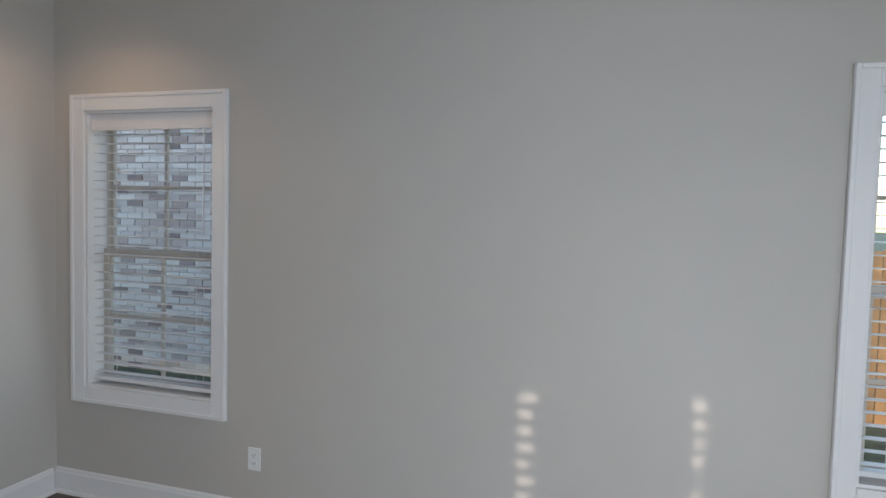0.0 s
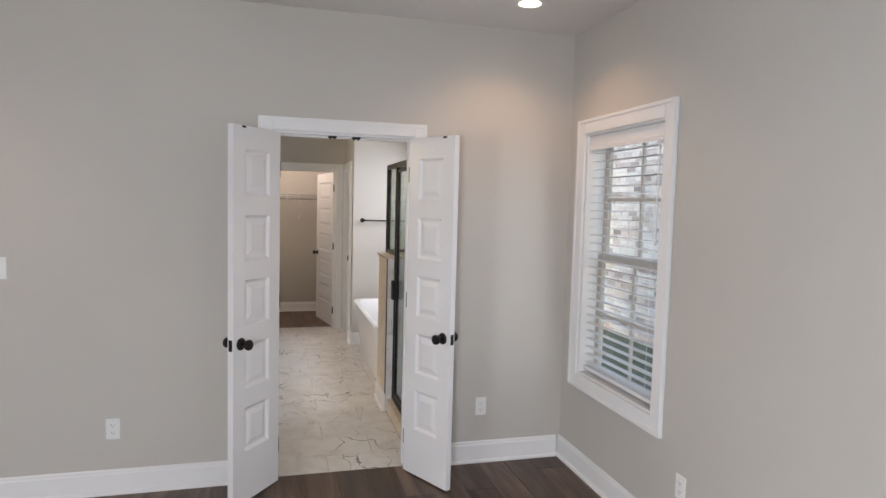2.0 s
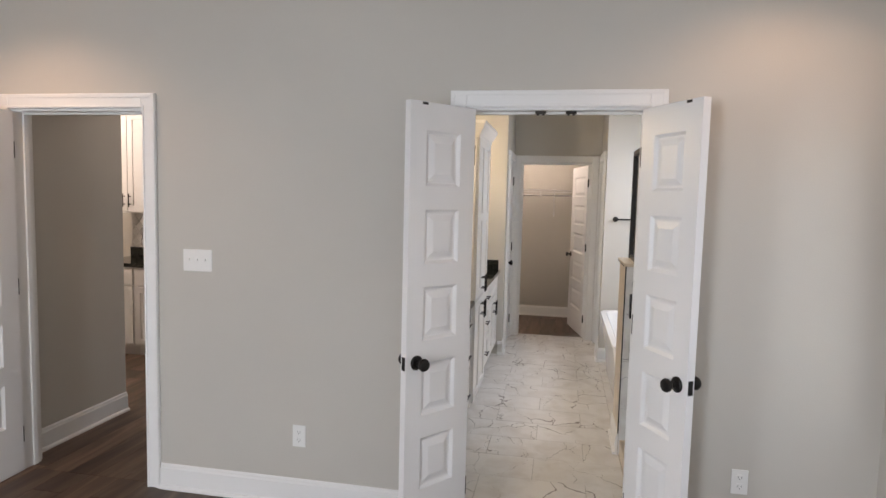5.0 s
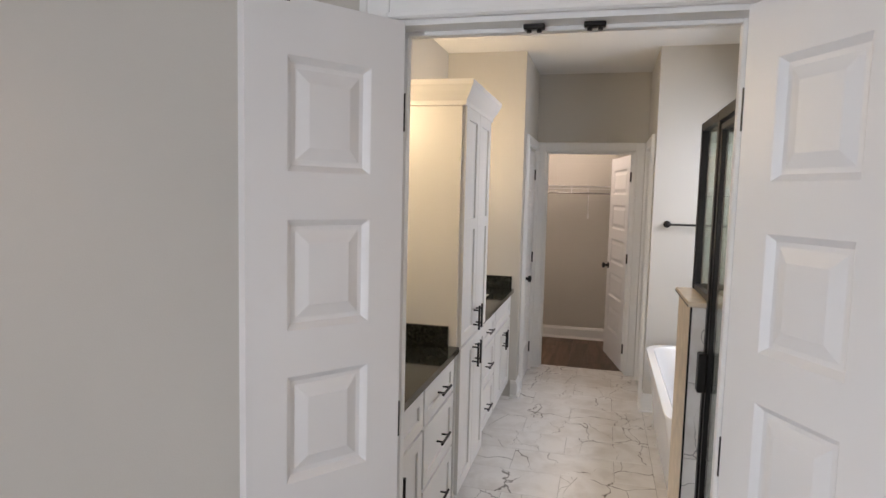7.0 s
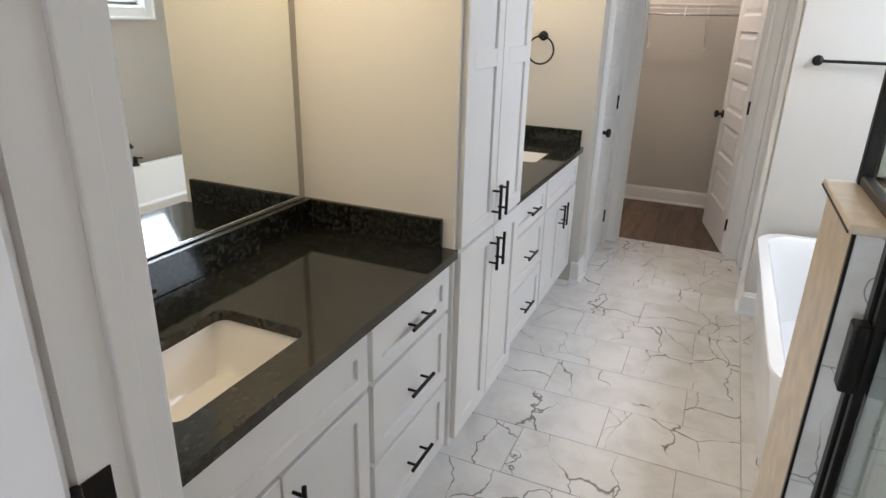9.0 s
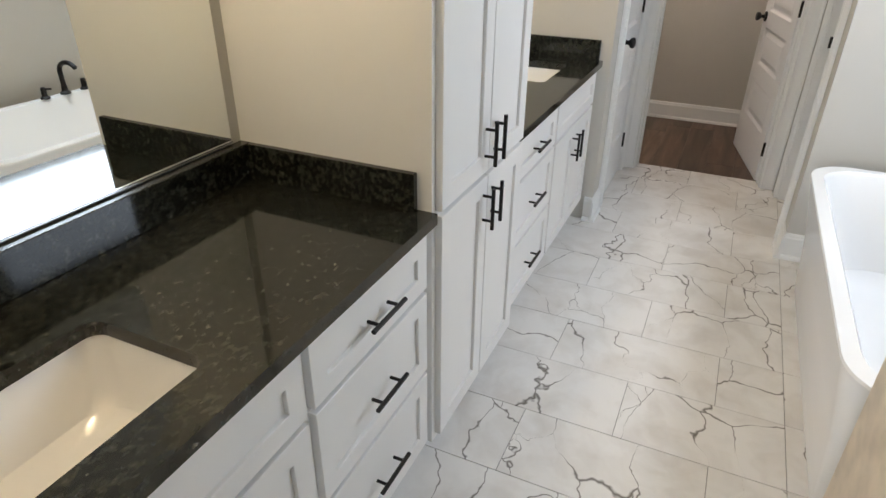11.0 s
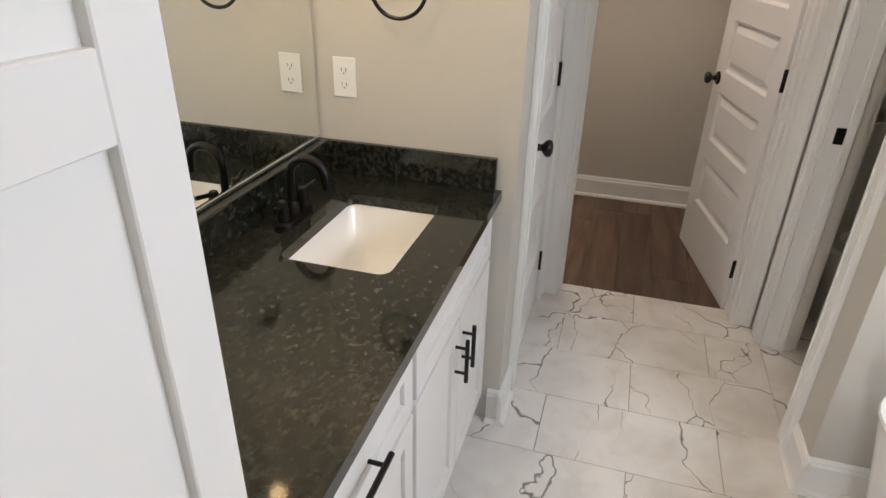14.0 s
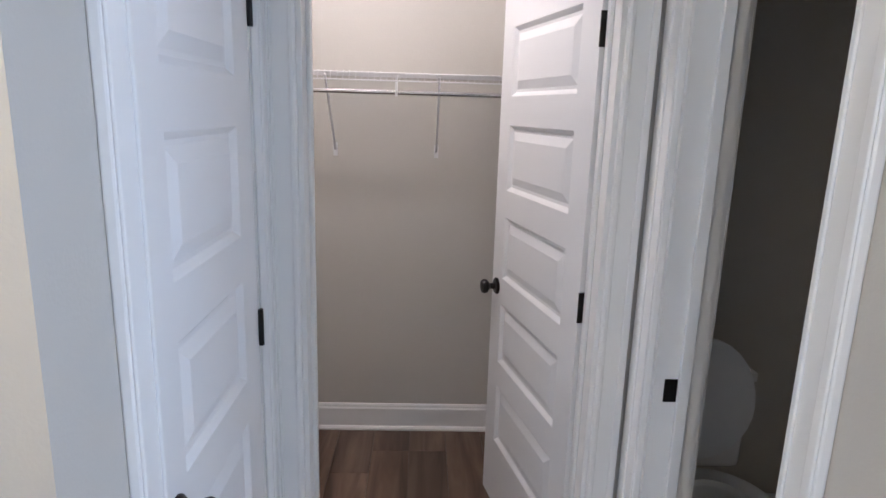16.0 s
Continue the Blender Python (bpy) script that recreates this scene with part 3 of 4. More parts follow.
def window(name, m, w, h, blinds=True, tilt=1, label="white-cased double-hung window with open blinds"):
    """Opening w by h; local x along the wall, y into the room, origin at the opening's lower middle; the wall is 0.16 thick."""
    t = thing(name, m, label, "window", kind="structure")
    cw = 0.088
    x0, x1 = -w / 2, w / 2
    for a, b, c, d in ((x0 - cw, x0, -cw, h + cw), (x1, x1 + cw, -cw, h + cw), (x0, x1, h, h + cw), (x0, x1, -cw, 0)):
        part("casing", boxed(a, b, 0, 0.019, c, d, bevel=0.004, segments=2), TRIM, t)
    o = cw - 0.022
    for a, b, c, d in ((x0 - cw + 0.002, x0 - o, -cw + 0.002, h + cw - 0.002), (x1 + o, x1 + cw - 0.002, -cw + 0.002, h + cw - 0.002), (x0 - o, x1 + o, h + o, h + cw - 0.002), (x0 - o, x1 + o, -cw + 0.002, -o)):
        part("bead", boxed(a, b, 0.018, 0.026, c, d, bevel=0.003, segments=2), TRIM, t)
    for a, b, c, d in ((x0, x0 + 0.012, 0, h), (x1 - 0.012, x1, 0, h), (x0 + 0.012, x1 - 0.012, h - 0.012, h), (x0 + 0.012, x1 - 0.012, 0, 0.012)):
        part("lining", boxed(a, b, -0.16, 0.0, c, d), TRIM, t)
    a, b = x0 + 0.012, x1 - 0.012
    mid_z = h * 0.49
    for y, z0, z1, n in ((-0.115, 0.012, mid_z + 0.02, "lower_sash"), (-0.14, mid_z - 0.02, h - 0.012, "upper_sash")):
        bm = bmesh.new()
        for q in ((a, a + 0.045, z0, z1), (b - 0.045, b, z0, z1), (a + 0.045, b - 0.045, z0, z0 + 0.045), (a + 0.045, b - 0.045, z1 - 0.045, z1)):
            box(bm, q[0], q[1], y - 0.012, y + 0.012, q[2], q[3])
        s = part(n, bm, SASH, t, "beige vinyl sash")
        bm = bmesh.new()
        box(bm, -0.009, 0.009, y - 0.008, y + 0.008, z0 + 0.045, z1 - 0.045)
        zc = (z0 + z1) / 2
        box(bm, a + 0.045, -0.009, y - 0.008, y + 0.008, zc - 0.009, zc + 0.009)
        box(bm, 0.009, b - 0.045, y - 0.008, y + 0.008, zc - 0.009, zc + 0.009)
        part("muntin", bm, SASH, s)
        g = part("pane", boxed(a + 0.04, b - 0.04, y - 0.002, y + 0.002, z0 + 0.04, z1 - 0.04), GLASS, s, "clear glass pane")
        g.visible_shadow = False
    if not blinds:
        return t
    bt = thing("window_blind", m @ pose(0, -0.055, h - 0.012), "white horizontal slat blind, lowered with slats open", "blind", "window blinds")
    part("headrail", boxed(a + 0.004, b - 0.004, -0.028, 0.035, -0.075, 0, bevel=0.004, segments=2), VINYL, bt, "white blind valance")
    part("valance_lip", boxed(a + 0.003, b - 0.003, 0.034, 0.040, -0.088, -0.060, bevel=0.002), VINYL, bt)
    n = 36 if abs(tilt) > 40 else 27
    z_low = -(h - 0.012) + 0.075
    slat = None
    for i in range(n):
        z = -0.105 + (z_low + 0.105) * i / (n - 1)
        bm = bmesh.new()
        if slat is None:
            pts = [(-0.022, -0.0012), (-0.011, 0.0008), (0, 0.0014), (0.011, 0.0008), (0.022, -0.0012), (0.022, 0.0008), (0.011, 0.0028), (0, 0.0034), (-0.011, 0.0028), (-0.022, 0.0008)]
            profile_run(bm, b - a - (0.108 if abs(tilt) > 40 else 0.014), pts)
            slat = part("slat", bm, VINYL, bt)
            slat.matrix_basis = pose(a + 0.007, 0, z, tilt)
        else:
            bm.free()
            o2 = slat.copy()
            scene.collection.objects.link(o2)
            # unseen closed blinds: slats cut short and shifted in turn to pass sun stripes
            slip = (0.082 * (i % 2) + 0.008 * math.sin(i * 1.9)) if abs(tilt) > 40 else 0.0
            o2.matrix_basis = pose(a + 0.008 + max(slip, 0.0), 0, z, tilt + 1.5 * math.sin(i * 2.3))
    part("bottom_rail", boxed(a + 0.006, b - 0.006, -0.026, 0.026, z_low - 0.045, z_low - 0.023, bevel=0.004, segments=2), VINYL, bt)
    for x in (a + 0.11, b - 0.11):
        bm = bmesh.new()
        for y in (-0.027, 0.027):
            cyl(bm, (x, y, z_low - 0.03), (x, y, -0.07), 0.001, n=5)
        part("ladder_cord", bm, VINYL, bt)
    bm = cyl(bmesh.new(), (a + 0.06, 0.045, -0.62), (a + 0.06, 0.042, -0.08), 0.004, n=8)
    part("tilt_wand", bm, VINYL, bt)
    return t


wh = WIN[1] - WIN[0]
window("window_1", pose(-2.461, NY, WIN[0], 0, 0, 180), 0.808, wh)
window("window_2", pose(1.19, NY, WIN[0], 0, 0, 180), 0.808, wh)
window("window_3", pose(3.2, -0.30, WIN[0], 0, 0, 90), 0.86, wh, tilt=62)
window("window_4", pose(0.70, SY, WIN[0], 0, 0, 0), 0.86, wh, tilt=62)
window("window_5", pose(-5.55, NY, 1.615, 0, 0, 180), 1.26, 0.635, label="white-cased window with blinds over the bathtub")

# ---- wall plates ----


def outlet(m, label="white duplex outlet on the wall"):
    t = thing("outlet", m, label, "outlet", "outlets")
    part("plate", boxed(-0.036, 0.036, 0, 0.006, -0.058, 0.058, bevel=0.003, segments=2), PLASTIC, t)
    for z in (-0.021, 0.021):
        pts = rounded(0.033, 0.028, 0.010, 4)
        bm = loft(bmesh.new(), [[(x, 0.006, z + y) for x, y in pts], [(x, 0.008, z + y) for x, y in pts]])
        r = part("receptacle", bm, PLASTIC, t)
        bm = bmesh.new()
        box(bm, -0.008, -0.006, 0.0078, 0.0084, z - 0.003, z + 0.007)
        box(bm, 0.006, 0.008, 0.0078, 0.0084, z - 0.003, z + 0.007)
        box(bm, -0.002, 0.002, 0.0078, 0.0084, z - 0.010, z - 0.006)
        part("slots", bm, SLOT, r)
    return t


outlet(pose(WX, 0.003, 0.367, 0, 0, -90))
outlet(pose(WX, 2.138, 0.364, 0, 0, -90))
outlet(pose(-1.808, NY, 0.356, 0, 0, 180))
outlet(pose(VEND, 0.203, 1.176, 0, 0, -90), "white duplex outlet above the granite backsplash")
sw = thing("light_switch", pose(WX, -0.569, 1.259, 0, 0, -90), "white triple toggle light switch plate", "light switch")
part("plate", boxed(-0.082, 0.082, 0, 0.006, -0.058, 0.058, bevel=0.003, segments=2), PLASTIC, sw)
for x in (-0.046, 0, 0.046):
    part("toggle", boxed(x - 0.005, x + 0.005, 0.005, 0.016, -0.004, 0.010, bevel=0.002), PLASTIC, sw)

# ---- vanities ----


def bar_pull(parent, c, length, axis, out):
    """A T-bar pull: c its middle on the front, out along +y."""
    bm = bmesh.new()
    d = Vector((1, 0, 0)) if axis == "x" else Vector((0, 0, 1))
    c = Vector(c)
    o = c + Vector((0, out, 0))
    cyl(bm, o - d * length / 2, o + d * length / 2, 0.006, n=10)
    for s in (-1, 1):
        cyl(bm, c + d * s * length * 0.3, o + d * s * length * 0.3, 0.0045, n=8)
    return part("handle", bm, BRONZE, parent, "dark bronze bar pull", smooth=True)


def shaker(parent, name, x0, x1, z0, z1, y, pull=None, rail=0.058, slab=False, mid_rail=None):
    """A shaker front, 0.02 thick, on the plane y; pull: (axis, x, z, length)."""
    bm = bmesh.new()
    if slab:
        box(bm, x0, x1, y, y + 0.02, z0, z1, bevel=0.002)
    else:
        def ring_at(i, depth):
            return [(x0 + i, depth, z0 + i), (x1 - i, depth, z0 + i), (x1 - i, depth, z1 - i), (x0 + i, depth, z1 - i)]
        loops = [ring_at(0, y), ring_at(0, y + 0.0185), ring_at(0.0015, y + 0.02), ring_at(rail - 0.0015, y + 0.02), ring_at(rail, y + 0.0185), ring_at(rail, y), ring_at(0, y)]
        loft(bm, loops, cap_end=False)
        bmesh.ops.remove_doubles(bm, verts=bm.verts[:], dist=1e-6)
    f = part(name, bm, CABINET, parent)
    if mid_rail:
        part("mid_rail", boxed(x0 + rail, x1 - rail, y, y + 0.02, mid_rail - rail / 2, mid_rail + rail / 2, bevel=0.0015), CABINET, f)
    if not slab:
        part("panel", boxed(x0 + rail - 0.002, x1 - rail + 0.002, y, y + 0.010, z0 + rail - 0.002, z1 - rail + 0.002), CABINET, f)
    if pull:
        bar_pull(f, (pull[1], y + 0.02, pull[2]), pull[3], pull[0], 0.032)
    return f


FY = 0.668            # face of the cabinet boxes
CT = 0.885            # worktop height


def vanity(x0, x1, drawers_first, label, d_w=0.52, fy=FY):
    """A sink base beside a drawer stack, x0 < x1; drawers_first: at the x0 end."""
    t = thing("vanity_cabinet", pose(0, 0, 0), label, "cabinet", "bathroom vanities")
    part("body", boxed(x0, x1, BACK, fy, 0.10, 0.70), CABINET, t)
    part("face_frame", boxed(x0, x1, fy - 0.02, fy, 0.70, CT - 0.032), CABINET, t)
    part("toe_kick", boxed(x0, x1, fy - 0.075, fy - 0.06, 0, 0.10), CABINET, t)
    dx0, dx1 = (x0 + 0.02, x0 + d_w) if drawers_first else (x1 - d_w, x1 - 0.02)
    sx0, sx1 = (x0 + d_w + 0.025, x1 - 0.02) if drawers_first else (x0 + 0.02, x1 - d_w - 0.025)
    for z0, z1 in ((0.675, 0.835), (0.405, 0.660), (0.125, 0.390)):
        shaker(t, "drawer", dx0, dx1, z0, z1, fy, ("x", (dx0 + dx1) / 2, (z0 + z1) / 2, 0.145), 0.05)
    shaker(t, "false_front", sx0, sx1, 0.675, 0.835, fy, None, 0.05)
    m = (sx0 + sx1) / 2
    shaker(t, "cabinet_door", sx0, m - 0.003, 0.125, 0.660, fy, ("z", m - 0.035, 0.555, 0.135))
    shaker(t, "cabinet_door", m + 0.003, sx1, 0.125, 0.660, fy, ("z", m + 0.035, 0.555, 0.135))
    return t


def worktop(x0, x1, sx, yc, end, y1, label):
    """Granite slab with an undermount sink hole about sx, and its splashes as parts."""
    t = thing("granite_worktop", pose(0, 0, CT), label, "countertop", "granite worktops")
    y0 = BACK + 0.001
    outer = [(x0, y0), (x1, y0), (x1, y1), (x0, y1)]
    k = 6
    inner = [(sx + px, yc + py) for px, py in rounded(0.41, 0.275, 0.03, k)]
    bm = bmesh.new()
    for z, e in ((0.0, 0.0), (-0.03, 0.0)):
        ov = [bm.verts.new((x, y, z)) for x, y in outer]
        iv = [bm.verts.new((x, y, z)) for x, y in inner]
        es = [bm.edges.new((l[i], l[(i + 1) % len(l)])) for l in (ov, iv) for i in range(len(l))]
        bmesh.ops.triangle_fill(bm, edges=es, use_beauty=True)
        if z == 0.0:
            top_o, top_i = ov, iv
    for a, b in ((top_o, ov), (top_i, iv)):
        for i in range(len(a)):
            bm.faces.new((a[i], a[(i + 1) % len(a)], b[(i + 1) % len(a)], b[i]))
    part("slab", bm, GRANITE, t)
    part("backsplash", boxed(x0, x1, y0, y0 + 0.035, 0.0005, 0.10, bevel=0.002), GRANITE, t)
    part("side_splash", boxed(x0, x0 + 0.02, y0 + 0.036, y1 - end, 0.0005, 0.10, bevel=0.002), GRANITE, t)
    return t


def basin(sx, yc, label):
    bm = bmesh.new()
    loops = []
    for w, d, r, z in ((0.45, 0.315, 0.03, -0.031), (0.415, 0.28, 0.03, -0.031), (0.405, 0.27, 0.035, -0.045), (0.375, 0.245, 0.05, -0.12), (0.33, 0.20, 0.06, -0.150), (0.14, 0.10, 0.045, -0.162), (0.044, 0.044, 0.0219, -0.164)):
        loops.append([(x, y, z) for x, y in rounded(w, d, r, 8)])
    loft(bm, loops)
    t = thing("undermount_sink", pose(sx, yc, CT), label, "sink", "bathroom sinks")
    part("bowl", bm, PORCELAIN, t, smooth=True)
    bm = lathe(bmesh.new(), [(0.030, -0.1635), (0.030, -0.160), (0.022, -0.159), (0.018, -0.166)])
    part("drain", bm, BRONZE, t, "dark bronze drain", smooth=True)
    return t


def faucet(sx, label):
    t = thing("sink_faucet", pose(sx, 0.215, CT), label, "faucet", "bathroom faucets")
    pts = rounded(0.155, 0.052, 0.025, 6)
    bm = loft(bmesh.new(), [[(x, y, 0) for x, y in pts], [(x, y, 0.010) for x, y in pts], [(x * 0.94, y * 0.86, 0.016) for x, y in pts]], cap_start=True)
    part("base_plate", bm, BRONZE, t, smooth=True)
    path = [(0, 0, 0.015), (0, 0, 0.12)]
    for i in range(1, 11):
        a = math.pi * i / 10
        path.append((0, 0.050 - 0.050 * math.cos(a), 0.12 + 0.050 * math.sin(a)))
    path.append((0, 0.103, 0.095))
    bm = sweep(bmesh.new(), path, 0.011, 12)
    lathe(bm, [(0.017, 0.014), (0.017, 0.040), (0.012, 0.050)], n=16)
    part("spout", bm, BRONZE, t, smooth=True)
    for s in (-1, 1):
        bm = lathe(bmesh.new(), [(0.016, 0.014), (0.016, 0.045), (0.013, 0.055), (0.013, 0.066), (0.009, 0.070)], pose(s * 0.051, 0, 0), 16)
        cyl(bm, (s * 0.051, 0, 0.061), (s * 0.105, 0.012, 0.068), 0.006, n=10)
        part("lever", bm, BRONZE, t, smooth=True)
    return t


V1, V2 = (-4.50, WX - 0.121), (VEND + 0.001, -5.18)
vanity(*V1, True, "white shaker vanity with drawers beside the double doors")
vanity(*V2, False, "white shaker vanity with drawers beside the tall cabinet", 0.57, 0.653)
S1, S2 = -3.62, -6.118
SY1, SY2 = 0.468, 0.42      # sink middles
worktop(*V1, S1, SY1, 0.055, 0.708, "polished dark granite worktop with undermount sink")
worktop(*V2, S2, SY2, 0.018, 0.693, "polished dark granite worktop with undermount sink")
for s, yc, w in ((S1, SY1, "beside the double doors"), (S2, SY2, "beside the linen door")):
    basin(s, yc, "white rectangular porcelain undermount sink " + w)
    faucet(s, "dark bronze two-lever faucet on the granite")

TX0, TX1 = -5.18, -4.50
tall = thing("linen_cabinet", pose((TX0 + TX1) / 2, 0.4, 0), "tall white shaker cabinet between the two vanities", "cabinet")
TF = 0.692


def tall_part(name, bm, material=CABINET, label=""):
    return part(name, bm, material, tall, label, at_world=True)


tall_part("body", boxed(TX0 + 0.001, TX1 - 0.001, BACK, TF, 0.10, 2.06))
tall_part("toe_kick", boxed(TX0 + 0.001, TX1 - 0.001, TF - 0.09, TF - 0.07, 0, 0.10))
tm = (TX0 + TX1) / 2


def tall_door(x0, x1, z0, z1, pull):
    x0, x1 = x0 - tm, x1 - tm
    f = shaker(tall, "cabinet_door", x0, x1, z0, z1, TF - 0.4, ("z", pull[0] - tm, pull[1], 0.13), mid_rail=1.478 if z1 > 1.5 else None)
    return f


for z0, z1, pz in ((0.125, 0.868, 0.775), (0.882, 2.045, 0.975)):
    a = tall_door(TX0 + 0.02, tm - 0.003, z0, z1, (tm - 0.035, pz))
    b = tall_door(tm + 0.003, TX1 - 0.02, z0, z1, (tm + 0.035, pz))
bm = bmesh.new()
crown = [(0, 2.045), (0.022, 2.045), (0.024, 2.065), (0.033, 2.08), (0.048, 2.105), (0.058, 2.128), (0.063, 2.135), (0.063, 2.158), (0, 2.158)]


def crown_loop(o, z):
    return [(TX0 - o, BACK, z), (TX0 - o, TF + o, z), (TX1 + o, TF + o, z), (TX1 + o, BACK, z)]


rows = [[bm.verts.new(p) for p in crown_loop(o, z)] for o, z in crown]
for a, b in zip(rows, rows[1:]):
    for i in range(3):
        bm.faces.new((a[i], a[i + 1], b[i + 1], b[i]))
bm.faces.new(rows[-1])
tall_part("crown_moulding", bm)

# ---- mirrors and lamps over the vanities ----
for x0, x1 in ((V1[0] + 0.04, V1[1] - 0.03), (V2[0] + 0.012, V2[1] - 0.03)):
    t = thing("wall_mirror", pose((x0 + x1) / 2, BACK, 0.99), "large frameless wall mirror above the granite backsplash", "mirror", "vanity mirrors")
    w = (x1 - x0) / 2
    part("glass", boxed(-w, w, 0.001, 0.007, 0.006, 1.06), MIRROR, t)
    part("bottom_channel", boxed(-w, w, 0.001, 0.010, 0, 0.006), CHROME, t, "thin metal channel")
BULBS = []
for cx, watts in ((-3.85, 12), (-5.86, 13)):
    t = thing("vanity_light", pose(cx, BACK, 2.17), "dark bronze three-bulb vanity light, lit", "wall lamp", "vanity lights")
    part("back_plate", boxed(-0.38, 0.38, 0, 0.02, -0.05, 0.05, bevel=0.006, segments=2), BRONZE, t)
    for x in (-0.30, 0, 0.30):
        bm = sweep(bmesh.new(), [(x, 0.015, 0), (x, 0.09, 0.0), (x, 0.108, -0.008), (x, 0.112, -0.03)], 0.007)
        lathe(bm, [(0.012, -0.028), (0.022, -0.032), (0.022, -0.075), (0.016, -0.078)], pose(x, 0.112, 0), 16)
        part("socket", bm, BRONZE, t, smooth=True)
        bm = lathe(bmesh.new(), [(0.012, -0.079), (0.016, -0.092), (0.029, -0.125), (0.030, -0.140), (0.022, -0.162), (0.006, -0.171)], pose(x, 0.112, 0), 18)
        bulb = part("bulb", bm, BULB, t, "lit filament bulb", smooth=True)
        bulb.visible_shadow = False
    BULBS.append(lamp("vanity_lamp", "POINT", pose(cx, BACK + 0.13, 2.04), watts, WARM, 0.06))

# ---- ring, bar ----
ring = thing("towel_ring", pose(VEND, 0.392, 1.511, 0, 0, -90), "dark bronze towel ring on the wall", "towel ring")
bm = lathe(bmesh.new(), [(0.027, 0), (0.027, 0.006), (0.018, 0.012), (0.011, 0.018), (0.011, 0.045), (0.016, 0.050), (0.016, 0.062), (0.010, 0.066)], pose(0, 0, 0, -90))
part("post", bm, BRONZE, ring, smooth=True)
bm = sweep(bmesh.new(), [(0.078 * math.sin(a * math.tau / 40), 0.052, -0.078 + 0.078 * math.cos(a * math.tau / 40)) for a in range(40)], 0.0055, 8, True)
part("ring", bm, BRONZE, ring, smooth=True)
bar = thing("towel_bar", pose(VEND, 2.12, 1.441, 0, 0, -90), "dark bronze towel bar on the wall over the tub", "towel bar")
for x in (-0.3, 0.3):
    bm = lathe(bmesh.new(), [(0.026, 0), (0.026, 0.006), (0.016, 0.012), (0.011, 0.018), (0.011, 0.060), (0.015, 0.066), (0.008, 0.070)], pose(x, 0, 0, -90))
    part("post", bm, BRONZE, bar, smooth=True)
part("rail", cyl(bmesh.new(), (-0.3, 0.055, 0), (0.3, 0.055, 0), 0.008), BRONZE, bar, smooth=True)

# ---- tub ----
tub = thing("bathtub", pose(-5.50, 2.135, 0), "white acrylic bathtub with a rounded rim under the window", "bathtub")
loops = []
for w, d, r, z in ((1.52, 0.72, 0.10, 0.0), (1.60, 0.78, 0.13, 0.30), (1.68, 0.86, 0.16, 0.53), (1.70, 0.875, 0.17, 0.552), (1.695, 0.87, 0.17, 0.56), (1.61, 0.78, 0.16, 0.56), (1.59, 0.76, 0.16, 0.548), (1.48, 0.64, 0.18, 0.30), (1.36, 0.54, 0.18, 0.16), (1.20, 0.42, 0.16, 0.13)):
    loops.append([(x, y, z) for x, y in rounded(w, d, r, 8)])
part("shell", loft(bmesh.new(), loops, cap_start=True), ACRYLIC, tub, smooth=True)
part("drain", lathe(bmesh.new(), [(0.03, 0.130), (0.03, 0.134), (0.02, 0.136)], pose(0.45, 0, 0)), BRONZE, tub)
tf = thing("tub_faucet", pose(-5.66, 2.53, 0.561), "dark bronze tub filler with two handles", "faucet")
path = [(0, 0, 0), (0, 0, 0.13)] + [(0, -0.08 + 0.08 * math.cos(a * math.pi / 10), 0.13 + 0.06 * math.sin(a * math.pi / 10)) for a in range(1, 9)]
bm = sweep(bmesh.new(), path, 0.014, 12)
lathe(bm, [(0.03, 0), (0.03, 0.01), (0.018, 0.02), (0.016, 0.05)], n=16)
part("spout", bm, BRONZE, tf, smooth=True)
for s in (-0.13, 0.13):
    bm = lathe(bmesh.new(), [(0.027, 0), (0.027, 0.008), (0.016, 0.016), (0.014, 0.06), (0.010, 0.066)], pose(s, 0, 0), 16)
    cyl(bm, (s, 0, 0.055), (s, -0.07, 0.065), 0.006, n=8)
    part("handle", bm, BRONZE, tf, smooth=True)

# ---- shower ----
bm = boxed(PX0, EX - 0.012, PY, WY, 0, PZ)
box(bm, PX0, PX1 - 0.012, WY, NY, 0, PZ)
solid("pony_wall", bm, CAP, "low half wall of cream stone beside the tub, marble inside", "half wall", "structure")
bm = boxed(PX0 - 0.015, EX + 0.010, PY - 0.015, WY + 0.012, PZ, PZ + 0.02, bevel=0.003)
box(bm, PX0 - 0.015, PX1 + 0.012, WY + 0.012, NY, PZ, PZ + 0.02, bevel=0.003)
solid("pony_cap", bm, CAP, "cream stone cap on the half wall", "wall cap", "structure")
for q in ((EX - 0.012, EX + 0.003, PY - 0.004, PY + 0.002, 0.14, PZ), (PX0 - 0.016, EX + 0.011, PY - 0.0165, PY - 0.0145, PZ + 0.002, PZ + 0.008)):
    solid("trim", boxed(*q), BRONZE, "dark metal edge strip on the half wall", "trim", "structure")
solid("shower_curb", boxed(EX, WX - 0.12, SHOWER_Y - 0.06, SHOWER_Y + 0.06, 0, 0.10, bevel=0.004), CAP, "cream stone shower curb", "curb", "structure")
tile_wall_1 = solid("pony_tile", boxed(PX1 - 0.012, PX1 - 0.006, WY, NY, 0.0, PZ), GROUT, "marble tile on the half wall", "wall tile", "structure")
tile_wall_4 = solid("pony_tile", boxed(EX - 0.012, EX - 0.006, PY + 0.002, WY, 0.0, PZ), GROUT, "marble tile on the end of the half wall", "wall tile", "structure")
enc = thing("shower_enclosure", pose(EX, SHOWER_Y, 0), "dark bronze framed glass shower enclosure, door closed", "shower enclosure")
ST = 1.96


